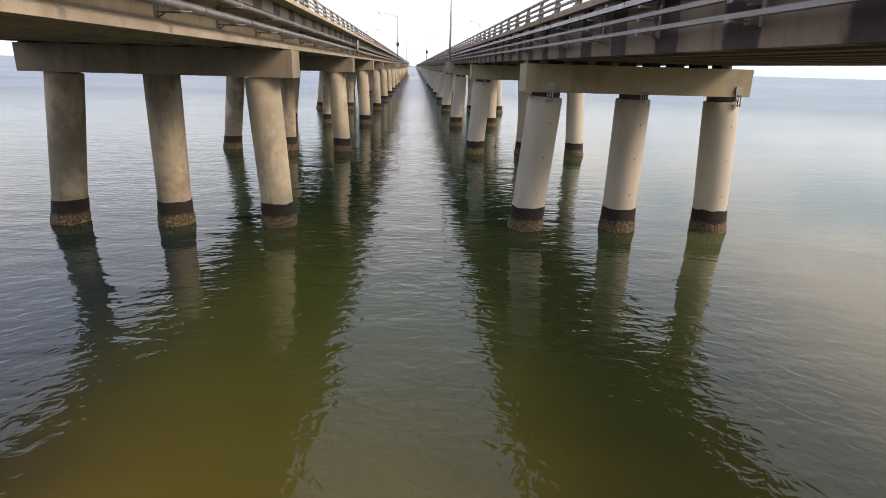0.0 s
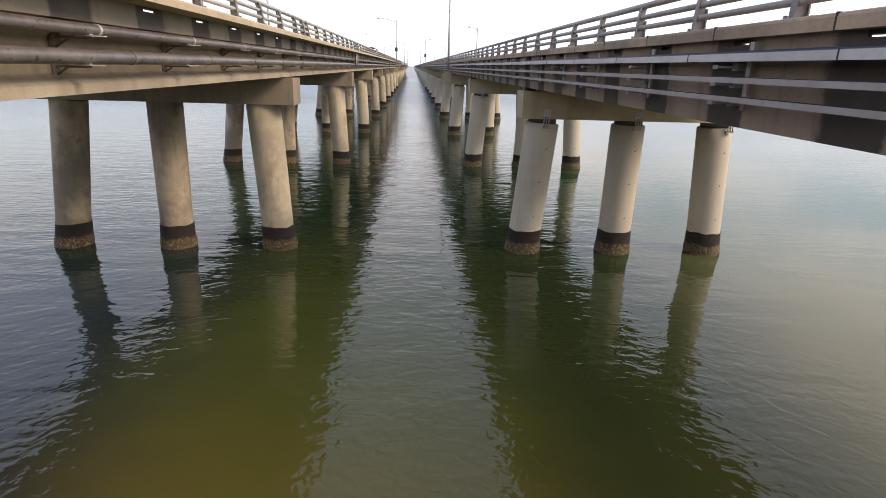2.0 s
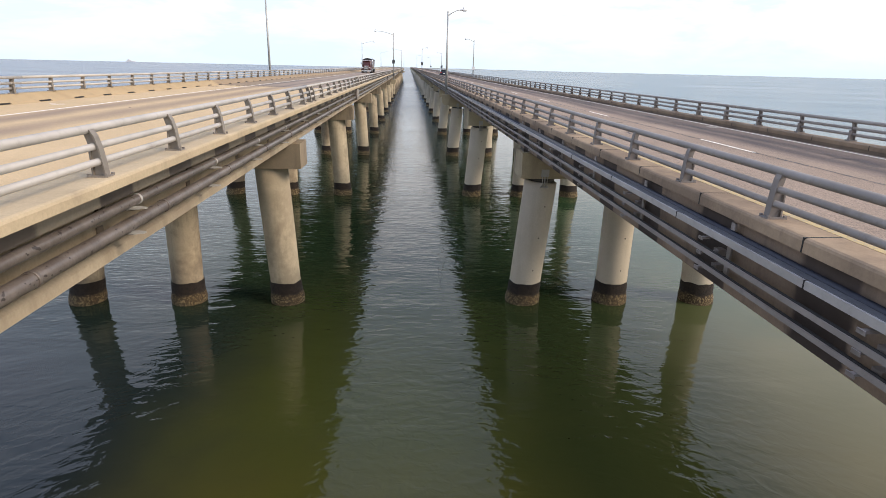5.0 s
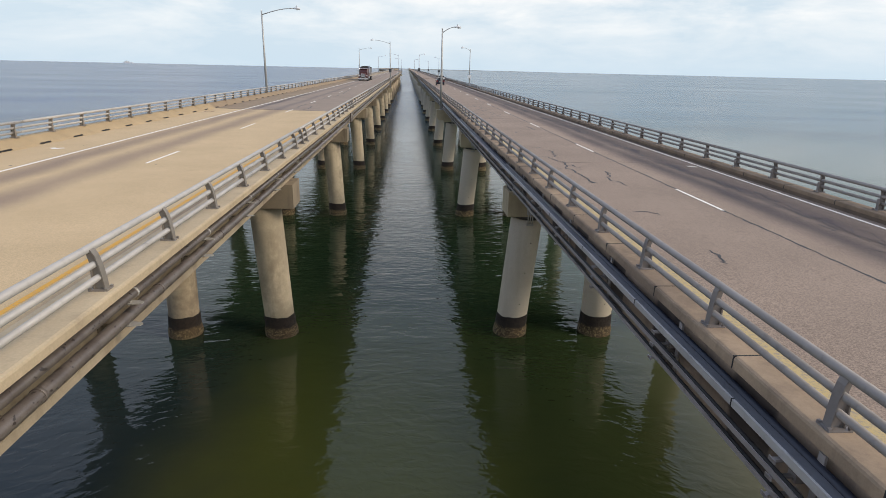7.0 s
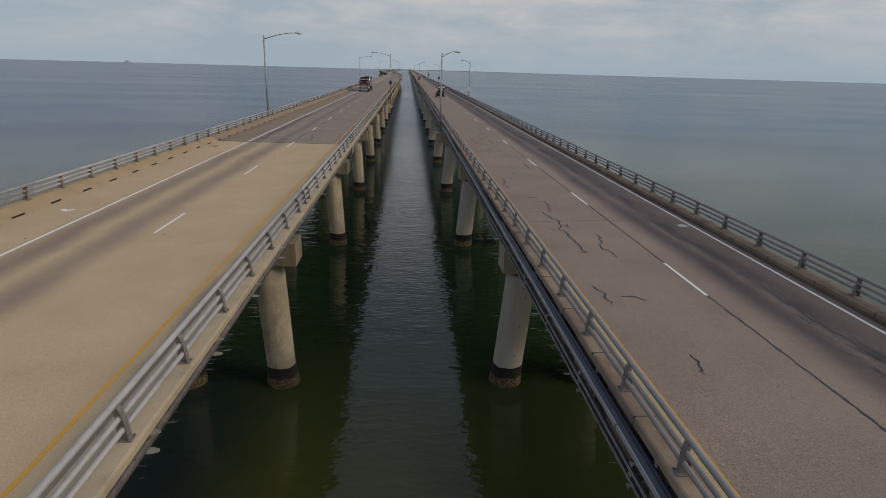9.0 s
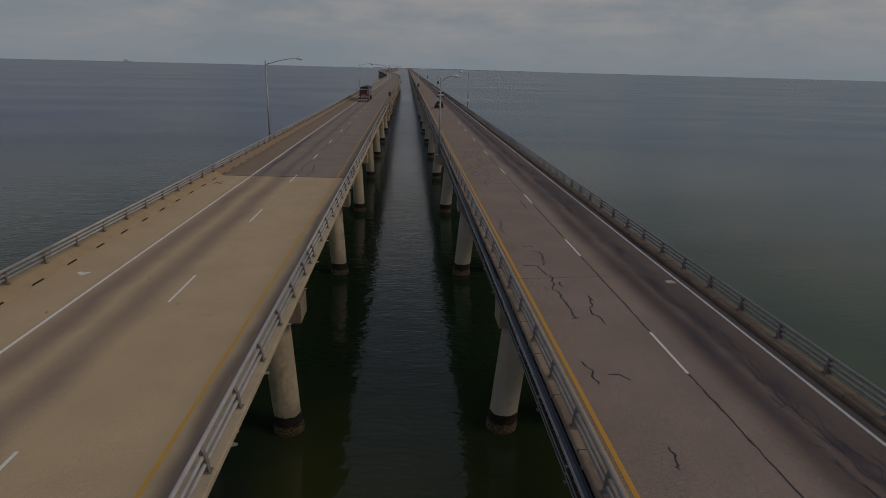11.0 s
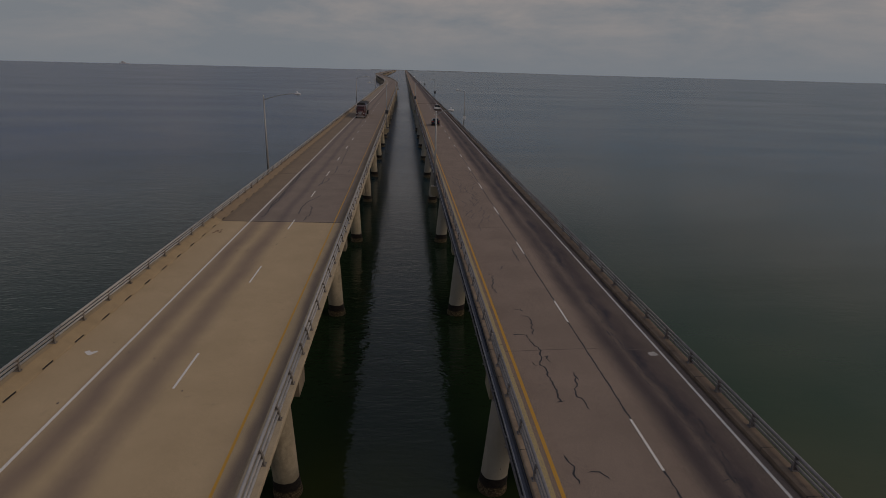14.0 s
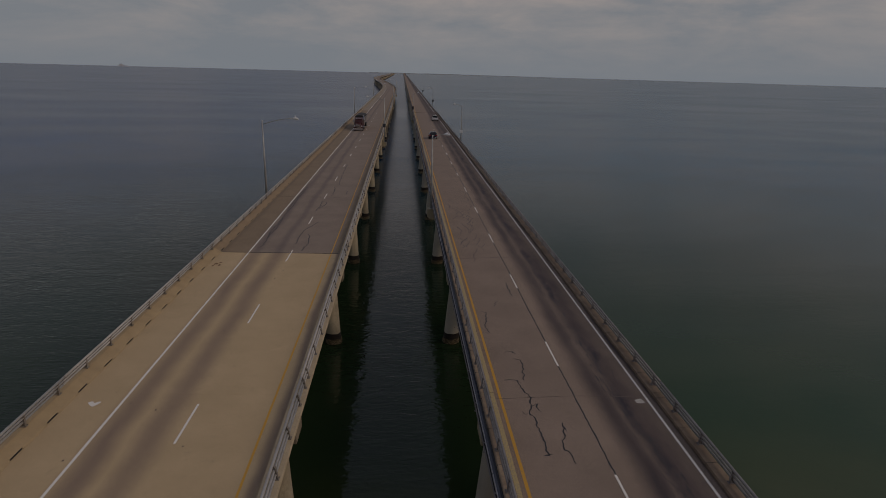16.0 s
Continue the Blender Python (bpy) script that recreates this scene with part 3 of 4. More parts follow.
    if left and road_mat is ROAD_DARK:
        prism(bm, [(-12.60, 8.40), (-5.2, 8.40), (-5.2, 8.444), (-5.4, 8.444), (-12.60, west_z(-12.60) + 0.004)], e0, e1)
        part("road_surface", bm, ROAD_DARK, ob, "brown asphalt overlay")
        bm = bmesh.new()
        prism(bm, [(x0, 8.40), (-12.605, 8.40), (-12.605, west_z(-12.605)), (x0, west_z(x0))], e0, e1)
        part("shoulder", bm, SHOULDER, ob, "worn brown asphalt shoulder")
        bm = bmesh.new()
        box(bm, -5.195, x1, e0, e1, 8.38, 8.44)
        part("shoulder", bm, SHOULDER, ob)
    elif left:
        prism(bm, [(x0, 8.38), (x1, 8.38), (x1, 8.44), (-5.4, 8.44), (x0, west_z(x0))], 0.001, SPAN - 0.001)
        part("road_surface", bm, road_mat, ob)
    else:
        prism(bm, [(x0, 7.92), (x1, 7.92), (x1, road_z(x1)), (9.42, 8.16), (x0, road_z(x0))], e0, e1)
        part("road_surface", bm, road_mat, ob)
    if lines:
        lift = 0.008 if road_mat is ROAD_DARK else 0.004
        for x, w, m in (((-12.45, 0.12, PAINT_WHITE), (-5.46, 0.10, PAINT_YELLOW)) if left else ((13.18, 0.12, PAINT_WHITE), (5.66, 0.14, PAINT_YELLOW))):
            bm = bmesh.new()
            if left:
                z0, z1 = west_z(x - w / 2) + lift, west_z(x + w / 2) + lift
                prism(bm, [(x - w / 2, z0 - 0.003), (x + w / 2, z1 - 0.003), (x + w / 2, z1), (x - w / 2, z0)], e0, e1)
            else:
                xa, xb = x - w / 2, x + w / 2
                prism(bm, [(xa, road_z(xa)), (xb, road_z(xb)), (xb, road_z(xb) + 0.005), (xa, road_z(xa) + 0.005)], e0, e1)
            part("edge_line", bm, m, ob)
    if road_mat is not ROAD_TAN:
        jb = bmesh.new()
        if left:
            prism(jb, [(x0 + 0.55, 8.39), (x1 - 0.4, 8.39), (x1 - 0.4, 8.447), (-5.4, 8.447), (x0 + 0.55, west_z(x0 + 0.55) + 0.007)], -0.03, 0.014)
        else:
            prism(jb, [(x0 + 0.6, 7.94), (x1 - 0.3, 7.94), (x1 - 0.3, road_z(x1 - 0.3) + 0.003), (9.42, 8.163), (x0 + 0.6, road_z(x0 + 0.6) + 0.003)], -0.02, 0.014)
        part("expansion_joint", jb, JOINT_WORN, ob)
    return ob


def pile_mesh(side, q):
    """A round pile from below the water to its cap, with its batter."""
    b, t, top = side["base"][q], side["top"][q], side["ptop"]
    slope = (t - b) / top
    bm = bmesh.new()
    pts = [(b + slope * z, 0, z) for z in (-2.5, 0.0, 1.0, 2.2, 3.6, 5.0, top - 0.02, top)]
    tube(bm, pts, ([0.68, 0.66, 0.65, 0.66, 0.67, 0.68, 0.68, 0.65] if side["s"] < 0 else [0.70] * 7 + [0.66]), 28)
    return mesh_of("column", bm, PILE_R if side["s"] > 0 else PILE_L_SUNLIT if q == 0 else PILE_L)


def growth_mesh(side, q, seed):
    """A crust of weed and shells round a pile at the tide line."""
    b, slope = side["base"][q], (side["top"][q] - side["base"][q]) / side["ptop"]
    bm = bmesh.new()
    seg, rows = 30, 9
    rings = []
    for r in range(rows):
        z = -1.0 + 2.05 * r / (rows - 1)
        ring_v = []
        for i in range(seg):
            a = 2 * math.pi * i / seg
            v = Vector((math.cos(a) * 1.6, math.sin(a) * 1.6, z * 2.2 + seed * 7))
            zz = z + (0.07 * noise.noise(v * 1.3) if r == rows - 1 else 0)
            rad = (0.69 if side["s"] < 0 else 0.725) + 0.022 * abs(noise.noise(v * 2.2)) + (0.05 if z < 0.5 else 0.0) - (0.014 if r == rows - 1 else 0)
            ring_v.append(bm.verts.new((b + slope * zz + rad * math.cos(a), rad * math.sin(a), zz)))
        rings.append(ring_v)
    for lo, hi in zip(rings, rings[1:]):
        for i in range(seg):
            f = bm.faces.new((lo[i], lo[(i + 1) % seg], hi[(i + 1) % seg], hi[i]))
            f.smooth = True
    return mesh_of("growth", bm, GROWTH)


PILES = {s["s"]: [pile_mesh(s, q) for q in range(3)] for s in (LEFT, RIGHT)}
CRUSTS = {s["s"]: [growth_mesh(s, q, q + s["s"]) for q in range(3)] for s in (LEFT, RIGHT)}


def bent(side, at):
    """A row of three piles under a cap beam."""
    s = side["s"]
    text = "brown stained concrete bridge bent of three round piles standing in water" if s < 0 else "pale concrete bridge bent of three round piles standing in water"
    ob = thing("bridge_bent", text, "bridge pier", "bents of the twin bridges", at=(0, at, 0))
    bm = bmesh.new()
    x0, x1 = sorted((side["cap0"], side["cap1"]))
    box(bm, x0, x1, -0.75, 0.75, *side["capz"])
    part("cap", bm, CAP_L if s < 0 else CAP_R, ob, bevel=0.03)
    n = side["girders"]
    for q in range(n):
        x = side["web"] + (side["out"] - s * 1.15 - side["web"]) * q / (n - 1)
        if not x0 + 0.1 < x < x1 - 0.1:
            continue
        bm = bmesh.new()
        box(bm, x - 0.22, x + 0.22, -0.4, 0.4, side["capz"][1], side["low"] + 0.002)
        part("bearing_pad", bm, BRACKET, ob)
    for q in range(3):
        p = part("column", PILES[s][q], None, ob)
        g = part("growth", CRUSTS[s][q], None, p, "dark weed and barnacle crust")
        if s > 0:
            # proud black dots paint the dark of the lifting holes
            for z, dx in ((1.7, 0.12), (3.2, 0.14), (4.6, 0.2)):
                bx = side["base"][q] + (side["top"][q] - side["base"][q]) * z / side["ptop"]
                hy = -math.sqrt(0.70 ** 2 - dx ** 2)
                bm = bmesh.new()
                tube(bm, [(bx + dx, hy - 0.004, z), (bx + dx, hy + 0.05, z)], 0.03, 8)
                part("lifting_hole_dot", bm, JOINT, p)
            bm = bmesh.new()
            tube(bm, [(side["top"][q], 0, side["ptop"] - 0.01), (side["top"][q], 0, side["capz"][0] + 0.02)], 0.58, 20)
            # dark colour paints the shade of the gap under the cap
            part("neck", bm, BRACKET, ob, "pile neck coloured dark for the shade of its recess")
            bm = bmesh.new()
            x = side["top"][q] + (0.0 if q == 0 else 0.12 if q == 1 else 0.28)
            box(bm, x - 0.16, x + 0.16, -0.81, -0.748, 5.92, 6.22)
            for r in (-0.1, 0.0, 0.1):
                tube(bm, [(x + r, -0.79, 5.95), (x + r, -0.79, 5.5)], 0.022, 6)
            box(bm, x - 0.15, x + 0.15, -0.80, -0.66, 5.44, 5.52)
            part("tie_bracket", bm, PAD, ob, "galvanised steel tie plate with rods")
    return ob


DETAILED = range(-3, 9)
spans, bents = {}, {}
first = {}
for side in (LEFT, RIGHT):
    s = side["s"]
    for k in DETAILED:
        y = BENT_Y + SPAN * k
        mat = ROAD_R if s > 0 else (ROAD_TAN if k < 1 else ROAD_DARK)
        key = (s, mat.name)
        spans[s, k] = copy_thing(first[key], pose(0, y, 0)) if key in first else span_thing(side, mat, y)
        first.setdefault(key, spans[s, k])
        key = (s, "bent")
        bents[s, k] = copy_thing(first[key], pose(0, y, 0)) if key in first else bent(side, y)
        first.setdefault(key, bents[s, k])
        for inner in (True, False):
            key = (s, inner)
            if key in first:
                base = first[key].location
                copy_thing(first[key], pose(base.x, y, base.z, *([0, 0, 0])))
            else:
                first[key] = railing(side, inner, y)

# farther spans, plainer, the west bridge swinging aside in the distance


def shift(side, y):
    if side["s"] > 0:
        return 0.0
    u = min(1.0, max(0.0, (y - 440) / 820))
    return -40.0 * u * u * (3 - 2 * u)


def far_span_meshes(side):
    s = side["s"]
    deck = bmesh.new()
    prism(deck, [(side["edge"], side["road"] - 0.25), (side["web"], side["low"]), (side["out"] - s * 0.9, side["low"]), (side["out"], side["road"] - 0.25),
                 (side["out"], side["beam_out"]), (side["out"] - s * 0.7, side["beam_out"]), (side["out"] - s * 0.7, side["road"]), (side["edge"] + s * 0.7, side["road"]),
                 (side["edge"] + s * 0.7, side["beam"]), (side["edge"], side["beam"])], 0, SPAN)
    road = bmesh.new()
    x0, x1 = sorted((side["edge"] + s * 0.72, side["out"] - s * 0.72))
    if s < 0:
        x0 = -12.7
    box(road, x0, x1, 0, SPAN, side["road"] - 0.02, side["road"] + 0.02)
    rails = bmesh.new()
    for a, d, top in ((side["edge"], s, side["beam"]), (side["out"], -s, side["beam_out"])):
        for dx, dz in RAIL_Z[s]:
            x = a + d * (0.2 + dx)
            box(rails, x - 0.05, x + 0.05, 0, SPAN, top + dz - 0.05, top + dz + 0.05)
        for q in range(9):
            y = R_POST + BAY * q
            x = a + d * 0.25
            box(rails, x - 0.12, x + 0.12, y - 0.09, y + 0.09, top, top + 0.61)
    cap = bmesh.new()
    x0, x1 = sorted((side["cap0"], side["cap1"]))
    box(cap, x0, x1, -0.75, 0.75, side["capz"][0], side["low"])
    legs = []
    for q in range(3):
        bm = bmesh.new()
        tube(bm, [(side["base"][q], 0, -1), (side["top"][q], 0, side["capz"][0])], 0.70, 10)
        legs.append(("column", mesh_of("column", bm, PILE_L if s < 0 else PILE_R)))
    lines = bmesh.new()
    yellow = bmesh.new()
    z = side["road"] + 0.03
    xw, xy = (-12.45, -5.46) if s < 0 else (13.18, 5.66)
    box(lines, xw - 0.07, xw + 0.07, 0, SPAN, z - 0.02, z)
    box(yellow, xy - 0.07, xy + 0.07, 0, SPAN, z - 0.02, z)
    left = s < 0
    return [("deck", mesh_of("deck", deck, FAR_W if left else BROWN)), ("road_surface", mesh_of("road_surface", road, ROAD_DARK if left else ROAD_R)),
            ("railing", mesh_of("railing", rails, STEEL if left else STEEL_R)), ("cap", mesh_of("cap", cap, CAP_L if left else CAP_R)),
            *legs, ("edge_line", mesh_of("edge_line", lines, PAINT_WHITE)), ("edge_line", mesh_of("edge_line", yellow, PAINT_YELLOW))]


for side in (LEFT, RIGHT):
    meshes = far_span_meshes(side)
    for k in range(9, 150):
        y = BENT_Y + SPAN * k
        dx, dx1 = shift(side, y), shift(side, y + SPAN)
        ob = thing("bridge_span", "distant concrete trestle span over the bay", "bridge", "distant spans of the twin bridges", at=(dx, y, 0))
        ob.rotation_euler = (0, 0, -math.atan2(dx1 - dx, SPAN))
        for name, me in (meshes if k < 45 else meshes[:7] if k < 80 else meshes[:2] + meshes[4:5]):
            part(name, me, None, ob)

# dashed lane lines, 3.05 m long every 12.19 m
for s, x, phase, z, count in ((-1, -8.90, 20.98, west_z(-8.97) + 0.005, 24), (1, 9.42, 15.75, 8.168, 24)):
    for q in range(-3, count):
        y = phase + 12.19 * q
        if y + 3.05 > BENT_Y + SPAN * 9:
            break
        k = math.floor((y + 1.5 - BENT_Y) / SPAN)
        zz = z + (0.004 if s < 0 and k >= 1 else 0.0)
        bm = bmesh.new()
        box(bm, x - 0.052, x + 0.052, y - (BENT_Y + SPAN * k), y - (BENT_Y + SPAN * k) + 3.05, zz - 0.003, zz)
        part("lane_dash", bm, PAINT_WHITE, spans[s, k])

# ---- pipes, trays and lamps along the bridges ----


def utility_pipe(at):
    """The two brown pipes hung along the west bridge, one span long, with brackets."""
    made = []
    for name_z, x, z, r in (("upper", -4.40, 8.095, 0.08), ("lower", -4.47, 7.72, 0.105)):
        ob = thing("utility_pipe", "dull brown steel utility pipe on brackets along the bridge girder", "pipe", "pipes along the bridge", at=(x, at, z))
        bm = bmesh.new()
        tube(bm, [(0, 0, 0), (0, SPAN, 0)], r, 16, cap=False)
        part("pipe", bm, PIPE, ob)
        for q in range(6):
            y = 3.58 + 3.81 * q
            bm = bmesh.new()
            # arm from the girder, pad beyond the pipe, strut below
            box(bm, -0.55, 0.06, y - 0.025, y + 0.025, -r - 0.05, -r - 0.02)
            box(bm, -0.50, -0.44, y - 0.10, y + 0.10, -r - 0.15, -r + 0.08)
            tube(bm, [(-0.47, y, -r - 0.17), (-0.28, y, -r - 0.05)], 0.015, 6)
            part("bracket", bm, BRACKET_W, ob)
            bm = bmesh.new()
            slab(bm, [(-0.14, y - 0.09), (0.10, y - 0.10), (0.24, y - 0.05), (0.26, y), (0.24, y + 0.05), (0.10, y + 0.10), (-0.14, y + 0.09)], -r - 0.02, -r - 0.004)
            box(bm, -0.05, 0.05, y - 0.03, y + 0.03, -r, -r + 0.06)
            part("support_pad", bm, PAD, ob, "pale galvanised support pad")
            bm = bmesh.new()
            yb = (y + (0.24 if name_z == "upper" else 1.35)) % (SPAN - 0.1)
            tube(bm, [(0, yb - 0.028, 0), (0, yb + 0.028, 0)], r + 0.010, 16)
            part("band", bm, STRAP if name_z == "upper" else PIPE, ob)
        made.append(ob)
    return made


def cable_tray(at):
    """Galvanised cable channel and two conduits on uprights along the east bridge, one span long."""
    ob = thing("cable_tray", "galvanised cable channel with two conduits along the bridge girder", "cable tray", "cable trays along the bridge", at=(0.12, at, 0))
    bm = bmesh.new()
    prism(bm, [(4.29, 7.90), (4.31, 7.90), (4.31, 7.985), (4.44, 7.985), (4.44, 8.0), (4.29, 8.0)], 0.01, SPAN - 0.01)
    channel = part("channel", bm, CHANNEL, ob, "wide pale galvanised channel")
    bm = bmesh.new()
    box(bm, 4.325, 4.438, 0.01, SPAN - 0.01, 8.0, 8.008)
    part("cover", bm, CHANNEL_TOP, channel, "dirt-darkened channel cover")
    bm = bmesh.new()
    tube(bm, [(4.505, 0.01, 7.985), (4.505, SPAN - 0.01, 7.985)], 0.06, 12)
    part("cable", bm, CABLE, ob, "thick navy blue cable")
    for x, z in ((4.30, 7.665), (4.33, 7.42)):
        bm = bmesh.new()
        prism(bm, [(x - 0.035, z - 0.035), (x + 0.07, z - 0.035), (x + 0.07, z - 0.02), (x - 0.02, z - 0.02), (x - 0.02, z + 0.035), (x - 0.035, z + 0.035)], 0.01, SPAN - 0.01)
        part("conduit", bm, CHANNEL_DIM, ob, "dull grey steel conduit")
        bm = bmesh.new()
        tube(bm, [(x + 0.022, 0.01, z + 0.012), (x + 0.022, SPAN - 0.01, z + 0.012)], 0.032, 8)
        part("cable", bm, JOINT, ob, "black cable")
    for q in range(7):
        y = (2.9 + SPAN / 7 * q) % SPAN
        bm = bmesh.new()
        box(bm, 4.525, 4.556, y - 0.05, y + 0.05, 7.28, 8.15)
        part("upright", bm, CHANNEL_DIM, ob)
        for z in (7.835, 7.61, 7.365):
            bm = bmesh.new()
            box(bm, 4.24, 4.54, y + 0.30, y + 0.36, z - 0.02, z + 0.015)
            box(bm, 4.24, 4.255, y + 0.27, y + 0.39, z - 0.03, z + 0.02)
            box(bm, 4.52, 4.80, y + 0.26, y + 0.40, z - 0.05, z + 0.05)
            part("arm", bm, CHANNEL_DIM, ob)
        bm = bmesh.new()
        yj = (y + 1.3) % (SPAN - 0.2)
        box(bm, 4.285, 4.445, yj - 0.01, yj + 0.01, 7.895, 8.005)
        part("joint_strip", bm, JOINT, ob)
    return ob


first_pipes, first_tray = None, None
for k in DETAILED:
    y = BENT_Y + SPAN * k
    if first_pipes is None:
        first_pipes, first_tray = utility_pipe(y), cable_tray(y)
    else:
        for p in first_pipes:
            copy_thing(p, pose(p.location.x, y, p.location.z))
        copy_thing(first_tray, pose(0.12, y, 0))

# upright loops in the pipes where the deck has its joint
for k, x in ((1, -4.24), (4, -4.24)):
    ob = thing("pipe_loop", "group of short upright steel pipes at a bridge joint", "pipe", at=(x, BENT_Y + SPAN * k, 0))
    for q, dy in enumerate((-0.35, 0.05, 0.6, 1.0)):
        bm = bmesh.new()
        tube(bm, [(0, dy, 7.62), (0.06, dy, 7.7), (0.08, dy, 8.45), (-0.02, dy, 8.56)], 0.06, 10)
        part("upright_pipe", bm, PAD if q % 2 else PIPE, ob)


def street_lamp(x, y, base, top, arm, toward, extra=None):
    """A tapered pole with one curved arm and a long lamp head."""
    ob = thing("street_lamp", "grey steel street lamp with one curved arm beside the road", "street lamp", "street lamps of the bridges", at=(x, y, base))
    h = top - base
    bm = bmesh.new()
    tube(bm, [(0, 0, 0), (0, 0, h * 0.5), (0, 0, h + 0.25)], [0.14, 0.115, 0.075], 12)
    box(bm, -0.2, 0.2, -0.2, 0.2, 0, 0.04)
    part("pole", bm, LAMP, ob)
    bm = bmesh.new()
    pts = [(toward * arm * u, 0, h - 0.15 + (0.75 if arm > 3 else 0.65) * math.sin(u * math.pi / 2)) for u in (0, 0.15, 0.3, 0.5, 0.7, 0.85, 1.0)]
    tube(bm, pts, [0.055, 0.05, 0.045, 0.042, 0.04, 0.038, 0.036], 8)
    part("arm", bm, LAMP, ob)
    e = pts[-1]
    bm = bmesh.new()
    tube(bm, [(e[0] - toward * 0.1, 0, e[2]), (e[0] + toward * 0.05, 0, e[2] + 0.02), (e[0] + toward * 0.35, 0, e[2] + 0.02), (e[0] + toward * 0.62, 0, e[2] - 0.03), (e[0] + toward * 0.7, 0, e[2] - 0.05)],
         [0.05, 0.10, 0.15, 0.12, 0.03], 12)
    head = part("lamp_head", bm, WHITE_BOX, ob, "pale grey lamp head")
    bm = bmesh.new()
    tube(bm, [(e[0] + toward * 0.36, 0, e[2] - 0.08), (e[0] + toward * 0.36, 0, e[2] - 0.17)], [0.11, 0.06], 12)
    part("lens", bm, LENS, head)
    bm = bmesh.new()
    tube(bm, [(e[0] + toward * 0.3, 0, e[2] + 0.14), (e[0] + toward * 0.3, 0, e[2] + 0.30), (e[0] + toward * 0.3, 0, e[2] + 0.34)], [0.06, 0.06, 0.03], 10)
    part("photocell", bm, WHITE_BOX, head, "small white light sensor")
    bm = bmesh.new()
    tube(bm, [(0, 0, h + 0.25), (0, 0, h + 0.33), (0, 0, h + 0.37)], [0.085, 0.08, 0.03], 10)
    part("pole_cap", bm, WHITE_BOX, ob, "pale pole cap")
    if extra:
        z, m, w, hh = extra
        bm = bmesh.new()
        box(bm, -w / 2, w / 2, -0.45, -0.13, z - base - hh / 2, z - base + hh / 2)
        part("control_box", bm, m, ob, "white equipment box" if m is WHITE_BOX else "dark equipment box", bevel=0.02)
    return ob


def corbel(x, y, z0, z1):
    bm = bmesh.new()
    prism(bm, [(-0.5, z0 + 0.3), (-0.2, z0), (0.55, z0), (0.55, z1), (-0.5, z1)], -0.5, 0.5)
    ob = new("lamp_corbel", mesh_of("lamp_corbel", bm, CAP_R, 0.02))
    ob.location = (x, y, 0)
    if x < 0 and x > -10 or x > 10:
        ob.rotation_euler = (0, 0, math.pi)
    tagged(ob, "concrete corbel carrying a street lamp at a bridge bent", "corbel", "lamp corbels")
    return ob


for n in range(6):
    k = 2 + 3 * n
    y = BENT_Y + SPAN * k
    if n % 2 == 0:
        street_lamp(-15.98, y, 7.2, 17.35, 3.6, 1)
        corbel(-15.98, y, 6.3, 7.2)
        street_lamp(4.30, y, 7.2, 15.95, 1.45, 1, (11.3, DARK, 0.7, 1.0) if n == 2 else None)
        corbel(4.30, y, 6.0, 7.2)
    else:
        street_lamp(-3.62, y, 7.3, 17.1, 3.7, -1, (11.2, DARK, 0.6, 0.8) if n == 1 else None)
        corbel(-3.62, y, 6.3, 7.3)
        street_lamp(14.66, y, 7.1, 16.0, 1.5, -1, (10.2, WHITE_BOX, 0.7, 0.7) if n == 1 else (10.6, DARK, 0.9, 1.0))
        corbel(14.66, y, 6.0, 7.1)

# ---- marks on the roads ----


OIL = Nodes("oil_stained_asphalt", 0.7)
OIL.color(OIL.mix(OIL.range(OIL.noise(30, 4, 0.8), 0.4, 0.6), (0.03, 0.028, 0.031), (0.075, 0.06, 0.056)))
OIL = OIL.m


def crack(s, points, width, seed, name="crack_seal", lift=0.0, wander=1.0, material=None):
    """A wandering ribbon of black sealant laid on the road along points (x, y)."""
    r = random.Random(seed)
    rise = (0.006 if s > 0 else 0.01) + lift
    zed = (lambda x: road_z(x) + rise) if s > 0 else (lambda x: west_z(x) + rise)
    line = []
    for (x0, y0), (x1, y1) in zip(points, points[1:]):
        n = max(2, int(math.hypot(x1 - x0, y1 - y0) / 0.16))
        for q in range(n):
            u = q / n
            line.append((x0 + (x1 - x0) * u + r.uniform(-0.07, 0.07) * wander, y0 + (y1 - y0) * u + r.uniform(-0.05, 0.05)))
    line.append(points[-1])
    k = math.floor((line[len(line) // 2][1] - BENT_Y) / SPAN)
    k = min(max(k, -3), 8)
    oy = BENT_Y + SPAN * k
    bm = bmesh.new()
    prev = None
    for i, (x, y) in enumerate(line):
        a, b = line[max(i - 1, 0)], line[min(i + 1, len(line) - 1)]
        d = Vector((b[0] - a[0], b[1] - a[1])).normalized()
        w = width * r.uniform(0.55, 1.25) * 0.5 * (0.4 if i in (0, len(line) - 1) else 1)
        cur = [bm.verts.new((x - d.y * w, y - oy + d.x * w, zed(x - d.y * w))), bm.verts.new((x + d.y * w, y - oy - d.x * w, zed(x + d.y * w)))]
        if prev:
            bm.faces.new((prev[0], prev[1], cur[1], cur[0]))
        prev = cur
    part(name, bm, material or SEAL, spans[s, k])


